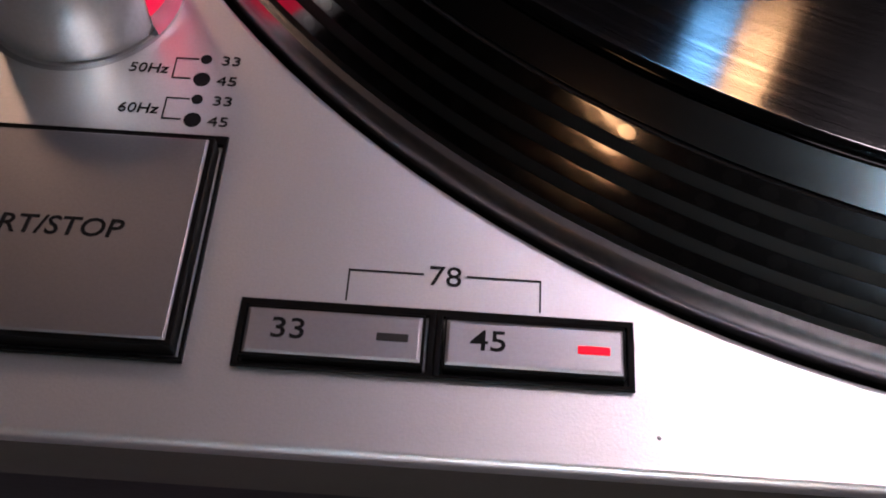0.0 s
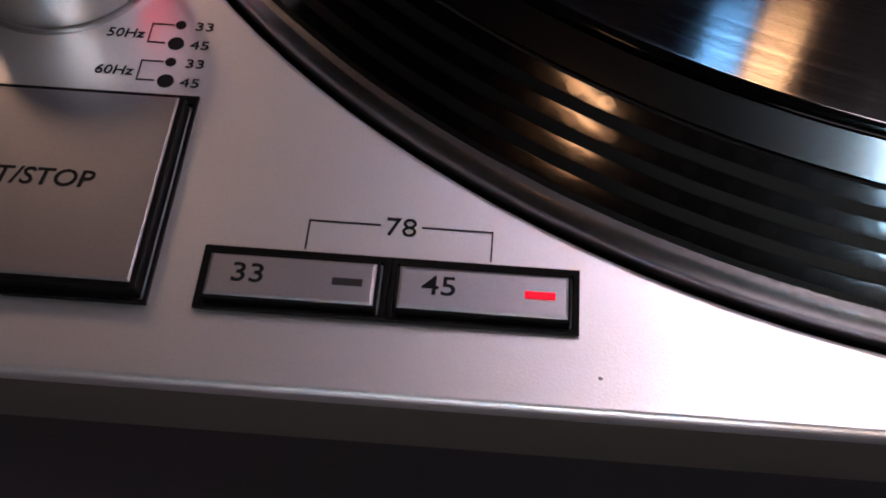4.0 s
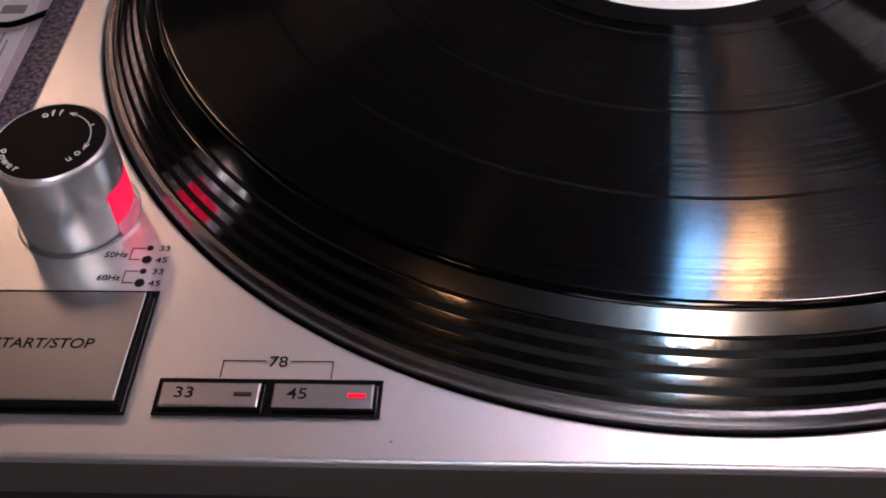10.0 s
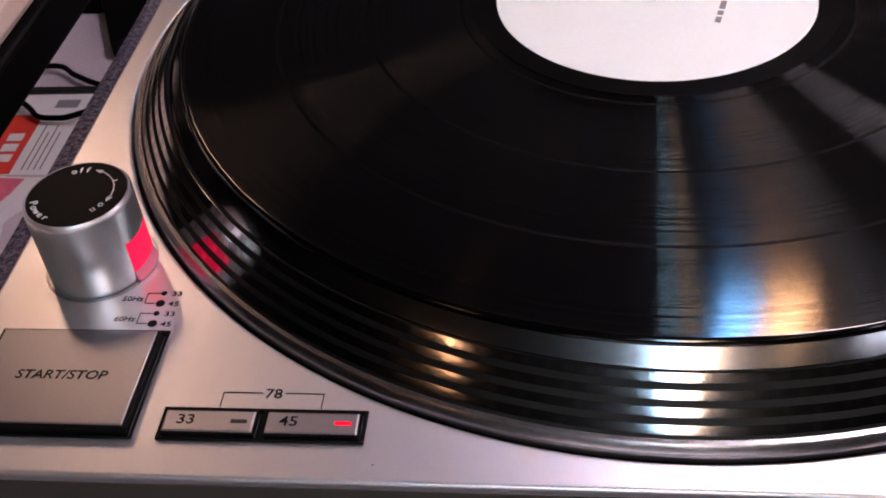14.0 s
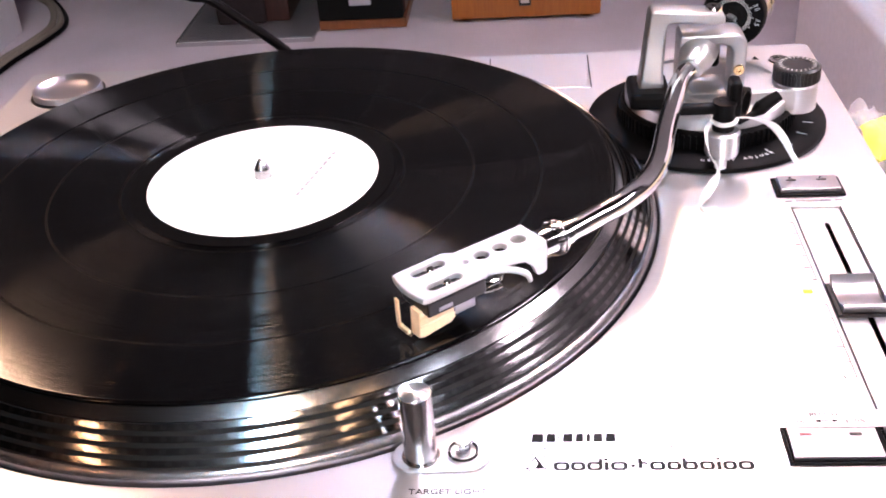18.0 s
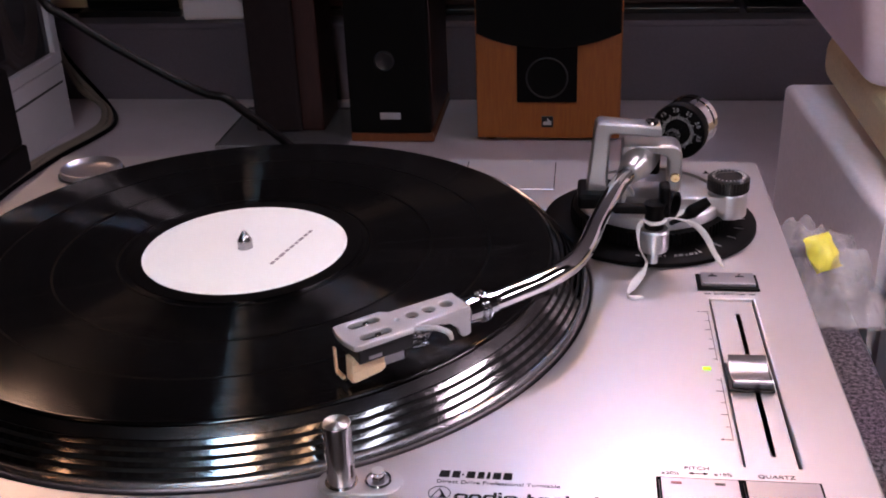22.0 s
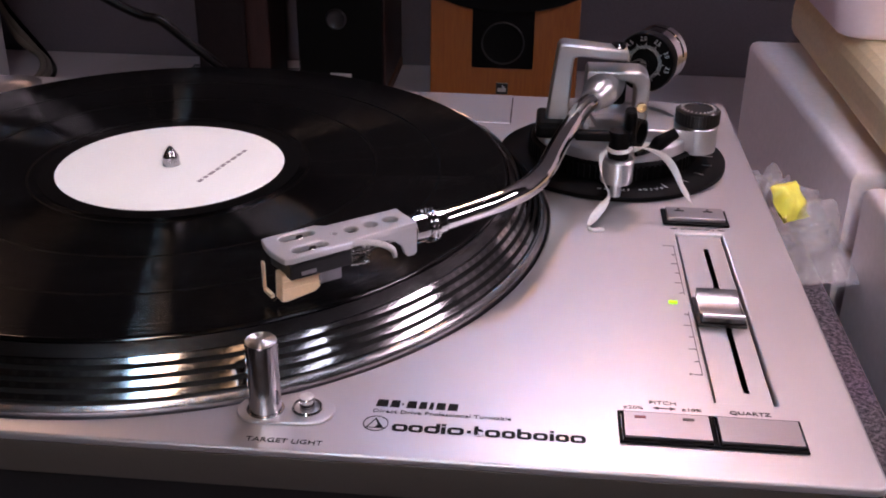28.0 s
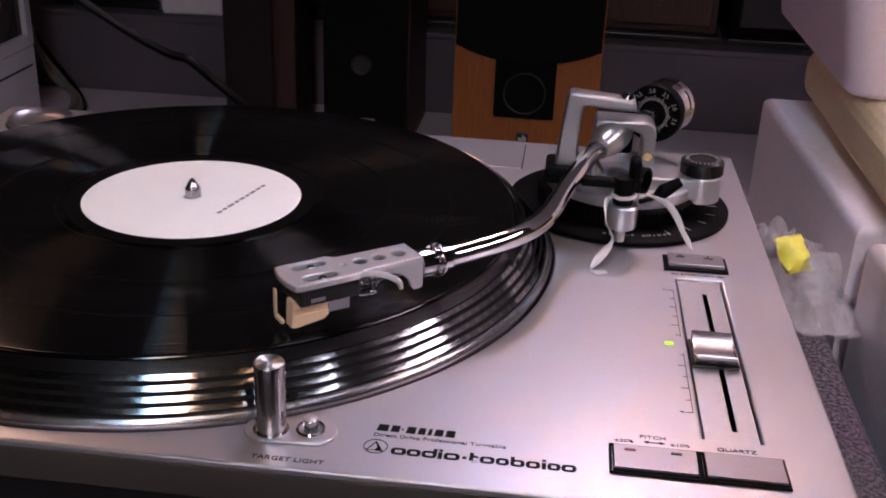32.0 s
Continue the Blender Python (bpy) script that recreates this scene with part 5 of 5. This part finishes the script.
def column_speaker():
    t = thing("column_speaker", -0.365, 1.36, -0.403, 0, "dark red wood column loudspeaker on a clear glass foot plate", "loudspeaker")
    part("front_edge", box(-.114, .119, -.0975, -.0953, .001, .008, .0005), M["chrome"], t, "bright polished plate edge")
    part("foot_plate", box(-.115, .120, -.095, .12, .0, .010, .002), M["plate"], t, "clear glass foot plate")
    part("front_edge", box(-.112, .117, -.0972, -.0952, .0015, .0085, .0004), M["page"], t, "bright polished edge of the glass plate", smooth=False)
    part("cabinet", box(-.050, .068, -.02, .10, .0105, .62, .004), M["mahogany"], t)
    part("grille", box(-.056, .030, -.034, -.0205, .012, .60, .006), M["columncloth"], t, "grey brown cloth front")


def back_row():
    rows = ((-0.751, .20, .40, "grille", "black loudspeaker with cloth front on the raised step"),
            (-0.385, .22, .42, "mahogany", "dark red wood loudspeaker on the raised step"),
            (-0.105, .24, .45, "mahogany", "dark red wood loudspeaker on the raised step"),
            (.334, .225, .40, "mahogany", "dark red wood loudspeaker with a badge on the raised step"),
            (.605, .26, .42, "grille", "black loudspeaker with cloth front on the raised step"))
    for x, w, h, k, lab in rows:
        t = thing("back_speaker", x, 1.64, -0.248, 0, lab, "loudspeaker", "speakers on the step")
        part("cabinet", box(-w / 2, w / 2, 0, .28, .012, h, .003), M[k], t)
        if k == "grille":
            part("front_panel", box(-w / 2 + .012, w / 2 - .012, -.012, -.0002, .03, h - .02, .003), M["satin"], t)
        else:
            part("front_panel", box(-w / 2 + .010, w / 2 - .010, -.008, -.0002, .026, h - .02, .003), M["cherry_dark"], t)
            part("badge", box(-.010, .012, -.010, -.0082, .074, .081, .0005), M["alloy"], t, "small silver badge")
        part("base", box(-w / 2 - .008, w / 2 + .008, -.03, .29, 0, .0118, .002), M["black"], t)
        if x < -.7:
            part("side_trim", box(w / 2 + .0002, w / 2 + .010, -.010, .02, .012, h, .001), M["trim"], t, "dull gilt side strip")
    t = thing("tan_carton", -.905, 1.66, -0.248, 0, "tan card carton on the raised step", "carton", "cartons")
    part("carton_body", box(-.055, .045, 0, .18, .0, .24, .004), M["beige"], t)
    part("base_tray", box(-.060, .050, -.012, .185, -.0005, .010, .002), M["keyblack"], t, "thin black tray under the carton")
    t = thing("wrapped_parcel", -0.566, 1.585, -0.248, 4, "small carton wrapped in clear film on the raised step", "parcel")
    part("carton", box(-.060, .060, 0, .13, 0, .040, .006), M["whitebox"], t)
    part("film", box(-.064, .064, -.005, .135, .0005, .046, .010), M["film"], t)


def cable():
    c = thing("black_cable", 0, 0, 0, 0, "black signal cable with a kink hanging behind the turntable", "cable")
    part("cord", tube([(-.34, .896, .40), (-.29, .62, .36), (-.245, .32, .235), (-.215, .225, .125), (-.1959, .22, .0909), (-.184, .22, .0815), (-.1515, .22, .0600), (-.1150, .22, .0385), (-.0915, .22, .0272), (-.0790, .22, .0242), (-.0645, .22, .0130), (-.0378, .22, -.0092), (-.012, .225, -.042), (.015, .235, -.085), (.050, .245, -.0975), (.11, .248, -.0975)], .0031, 10), M["rubber"], c)


def partition():
    p = thing("partition", .342, .49, -.60, 0, "low white painted partition boards beside the stand", "partition")
    part("far_board", prism([(0, 0), (.0130, -.300), (.0750, -.300), (.0620, 0)], 0, .554, .008, seg=4), M["whitebox"], p)
    part("near_board", prism([(.0160, -.318), (.0330, -.900), (.0980, -.900), (.0800, -.318)], 0, .554, .008, seg=4), M["whitebox"], p)
    part("joint_post", box(.030, .060, -.317, -.301, 0, .545, .001), M["satin"], p)
    t = thing("beige_carton", .372, .50, -.0458, 0, "beige card carton with a soft rounded edge on the partition", "carton", "cartons")
    part("carton_body", box(0, .26, -.62, 0, .0, .048, .018, 5), M["beige"], t)
    part("flap", box(.040, .262, -.60, -.205, .0482, .0520, .0015), M["beige"], t, "folded beige flap")
    t2 = thing("white_tub", .366, .308, .0030, 0, "white plastic tub standing on the beige carton", "tub")
    own = prism(rounded(0, .24, 0, .31, .022), .0, .16, .006)
    for v in own.verts:
        v.co.x -= .16 * v.co.z
        v.co.y += (.155 - v.co.y) * -.20 * v.co.z
    part("tub_body", own, M["tub"], t2)
    part("tub_label", box(.060, .150, -.0012, -.0004, .040, .120), M["page"], t2, smooth=False)


def bag():
    b = thing("plastic_bag", .315, .14, -.0995, 0, "crumpled clear plastic bag beside the turntable", "plastic bag")
    nx, ny = 44, 72
    for layer in (0, 1, 2):
        own = bmesh.new()
        grid = []
        for i in range(nx + 1):
            for j in range(ny + 1):
                u, v = i / nx, j / ny
                # long pleats that run out from the knot, and finer crumpling
                dx, dy = u - .18, v - .22
                ang = math.atan2(dy, dx + 1e-4)
                q = Vector((u * 2.6 + 5 * layer, v * 3.6, layer * 2.7))
                edge = min(1, 5 * min(u, 1 - u)) * min(1, 7 * min(v, 1 - v))
                pleat = abs(noise.noise(Vector((ang * 2.6, layer * 4.1, math.hypot(dx, dy) * 1.2))))
                h = .55 + .45 * noise.noise(q) + .8 * pleat + .55 * abs(noise.noise(q * 2.4)) + .40 * abs(noise.noise(q * 5.0)) + .2 * abs(noise.noise(q * 10.0))
                peak = .55 + .75 * math.exp(-9 * (dx * dx + dy * dy))
                wob = .010 * noise.noise(Vector((u * 4, v * 4, 9 + layer)))
                grid.append(own.verts.new((-.030 + .072 * u + .012 * v + wob, .004 + .118 * v + wob * (1 - v), .0008 + (.003 + .016 * layer) * edge * h * peak)))
        for i in range(nx):
            for j in range(ny):
                k = i * (ny + 1) + j
                own.faces.new((grid[k], grid[k + ny + 1], grid[k + ny + 2], grid[k + 1]))
        part("film", own, M["film"], b, smooth=True)
    own = bmesh.new()
    for k in range(7):
        a = radians(150 + 9 * k)
        tube([(-.004, .012, .047), (-.004 + .014 * math.cos(a), .030 + .020 * math.sin(a) + .002 * k, .036), (-.018 + .002 * k, .060 + .008 * k, .006)], [.0030, .0016, .0006], 6, bm=own)
    part("neck_folds", own, M["film"], b, "gathered neck of the bag")
    # a puffed fold of film that laps over the paper
    own = bmesh.new()
    bmesh.ops.create_icosphere(own, subdivisions=4, radius=1.0)
    for q in own.verts:
        k = .30 * noise.noise(q.co * 1.8) + .16 * abs(noise.noise(q.co * 4.5))
        q.co = Vector((.0105 + q.co.x * .0135, .004 + q.co.y * .013, .038 + q.co.z * .016)) + q.co * .010 * k
    part("puffed_fold", own, M["film"], b, "puffed clear fold over the yellow paper")
    # a folded square of shiny yellow paper
    y = thing("yellow_wrapper", .3098, .1487, -.0500, 0, "crumpled bright yellow paper label on the plastic bag", "wrapper")
    own = bmesh.new()
    n = 14
    for side in (1, -1):
        grid = []
        for i in range(n + 1):
            for j in range(n + 1):
                u, v = 2 * i / n - 1, 2 * j / n - 1
                puff = (1 - abs(u) ** 3) * (1 - abs(v) ** 3)
                fold = .0030 * noise.noise(Vector((u * 1.5, v * 1.5, 4 + side))) + .0009 * noise.noise(Vector((u * 4, v * 4, side)))
                p = Vector((u * .0112, v * .0118, side * (.0050 * puff + .0006))) + Vector((.0012 * noise.noise(Vector((v * 2, u, 1))), .0022 * u, fold))
                grid.append(own.verts.new(pose(0, 0, 0, 40, 10, 30) @ p))
        for i in range(n):
            for j in range(n):
                k = i * (n + 1) + j
                own.faces.new((grid[k], grid[k + n + 1], grid[k + n + 2], grid[k + 1]))
    bmesh.ops.remove_doubles(own, verts=own.verts[:], dist=.0013)
    bmesh.ops.recalc_face_normals(own, faces=own.faces[:])
    part("paper", own, M["yellow"], y)


def grey_unit():
    t = thing("display_cabinet", -.79, .70, -.403, 0, "pale grey display cabinet with a glazed side on the shelf", "cabinet")
    part("lower_body", box(-.46, 0, 0, .675, 0, .130, .004), M["greydev"], t, "pale grey lower casing")
    part("seam", box(-.001, .0008, .01, .660, .0955, .0995), M["satin"], t, smooth=False)
    side = prism(rounded(0, .675, .1304, .62, .006), -.020, 0, .002, (rounded(.03, .654, .151, .58, .004),), m=pose(0, 0, 0, 90, 0, 90))
    part("window_frame", side, M["greydev"], t, "pale grey window frame")
    part("pane", box(-.012, -.009, .032, .652, .153, .578), M["smoke"], t, "smoky clear pane", smooth=False)
    part("back_panel", box(-.46, -.44, 0, .675, .1304, .62, .002), M["satin"], t)
    part("top_panel", box(-.46, 0, 0, .675, .6204, .640, .003), M["greydev"], t)
    part("end_panel", box(-.4398, -.021, .655, .675, .1304, .62, .002), M["satin"], t)
    v = thing("glass_ornament", -.90, 1.22, -.2726, 20, "crumpled clear film parcel inside the grey cabinet", "parcel")
    own = bmesh.new()
    bmesh.ops.create_icosphere(own, subdivisions=4, radius=1.0)
    for q in own.verts:
        k = noise.noise(q.co * 2.4) * .5 + noise.noise(q.co * 6) * .25
        q.co = Vector((q.co.x * .05, q.co.y * .09, .06 + q.co.z * .058)) * (1 + .4 * k)
        q.co.z = max(q.co.z, .001)
    part("film", own, M["film"], v)
    c = thing("cable_hank", -.815, 1.28, -.13, 0, "hank of brown cable hanging inside the grey cabinet", "cable")
    for k in range(4):
        part("loop", tube([(.002 * k, (.076 - .011 * k) * math.cos(a), (.128 - .012 * k) * math.sin(a)) for a in [2 * math.pi * i / 16 for i in range(17)]], .0050, 8), M["hank"], c)
    c = thing("beige_cable", 0, 0, 0, 0, "loop of beige cable lying beside the grey cabinet", "cable")
    for k, (off, r, mt) in enumerate(((0, .0060, "beige_cable"), (.014, .0055, "beige_cable"), (.026, .0042, "rubber"))):
        part("cord", tube([(-.770 + off, .90, -.394), (-.778 + off, 1.05, -.394), (-.765 + off, 1.20, -.394), (-.742 + off, 1.30, -.394), (-.738 + off, 1.38, -.394), (-.770 + off * .6, 1.46, -.385), (-.830, 1.50, -.36 + .02 * k), (-.86, 1.50, -.27)], r, 10), M[mt], c)


def left_side():
    t = thing("leaflet", -.550, .512, -.4025, 1, "white leaflet with a red banner on the low shelf", "leaflet", "leaflets")
    part("sheet", box(-.045, .043, -.068, .067, .0, .0012), M["page"], t, smooth=False)
    band = part("red_banner", box(-.028, .003, -.066, .030, .0013, .0016), M["red_print"], t, smooth=False)
    for i in range(3):
        part("printed_mark", box(-.020, -.004, -.048 + .017 * i, -.036 + .017 * i, .0017, .0019), M["page"], band, smooth=False)
    for i in range(4):
        part("printed_line", box(.012 + .006 * i, .0135 + .006 * i, -.060, .012 - .012 * (i % 2), .0013, .0015), M["dim_ink"], t, smooth=False)
    part("printed_mark", box(.010, .034, .042, .056, .0013, .0015), M["dim_ink"], t, smooth=False)
    t = thing("leaflet", -.548, .386, -.4022, -3, "torn colour picture card on the low shelf", "leaflet", "leaflets")
    part("sheet", prism([(-.05, -.056), (.028, -.056), (.032, -.030), (.026, -.010), (.036, .010), (.044, .056), (-.05, .056)], .0, .0012), M["page"], t, smooth=False)
    part("picture", prism([(-.048, -.054), (.006, -.050), (.012, -.020), (.004, .005), (.014, .030), (.018, .053), (-.048, .053)], .0013, .0016), M["pink_print"], t, smooth=False)
    part("picture_figure", prism(oval(-.014, -.012, .014, .022, 18, 20), .0017, .0019), M["orange_print"], t, smooth=False)
    for pts in (((-.66, .60, -.394), (-.567, .622, -.394), (-.535, .604, -.394), (-.500, .585, -.394), (-.44, .57, -.394)),
                ((-.64, .60, -.380), (-.567, .548, -.392), (-.548, .530, -.394), (-.528, .526, -.394), (-.507, .532, -.394), (-.45, .57, -.392))):
        c = thing("thin_cable", 0, 0, 0, 0, "thin black cable looped over the leaflets on the shelf", "cable", "thin cables")
        part("cord", tube(pts, .0030, 10), M["rubber"], c)
    c = thing("black_strip", -.55, .583, -.4028, 0, "flat black strip lying behind the leaflet", "strip")
    part("bar", box(-.06, .12, -.004, .004, 0, .006, .001), M["satin"], c)
    c = thing("black_stand_foot", -.49, .745, -.4028, 0, "black speaker stand foot on the low shelf", "stand")
    part("foot_wedge", prism([(-.060, .0), (-.016, -.100), (.08, -.02), (.08, .12), (-.10, .12), (-.10, .0)], .0, .022, .003), M["keyblack"], c)
    b = thing("side_console", -.40, .0, -1.0, 0, "black neighbouring console edge beside the stand", "console")
    part("top_slab", box(-.40, .164, -.60, .232, .965, .9855, .002), M["keyblack"], b, "black slab top")
    part("leg", box(-.30, .0, -.45, .15, .0, .9648, .004), M["black"], b)
    t = thing("beige_case", -.40, -.12, -.0142, 0, "flat peach beige case lying on the black console", "case")
    part("case_body", box(-.36, .160, -.40, .19, 0, .016, .004), M["peach"], t)
    t = thing("black_case", -.40, .16, -.0142, 0, "black case standing on the black console", "case")
    part("case_body", box(-.36, .164, -.085, .068, 0, .058, .003), M["keyblack"], t)
    part("lid", box(-.361, .165, -.086, .069, .061, .090, .003), M["keyblack"], t, "fitted black lid")
    part("lid_gap", box(-.355, .160, -.082, .065, .0575, .0615), M["grille"], t, smooth=False)


stand()
bookshelf_speaker()
black_speaker()
column_speaker()
back_row()
cable()
partition()
bag()
grey_unit()
left_side()
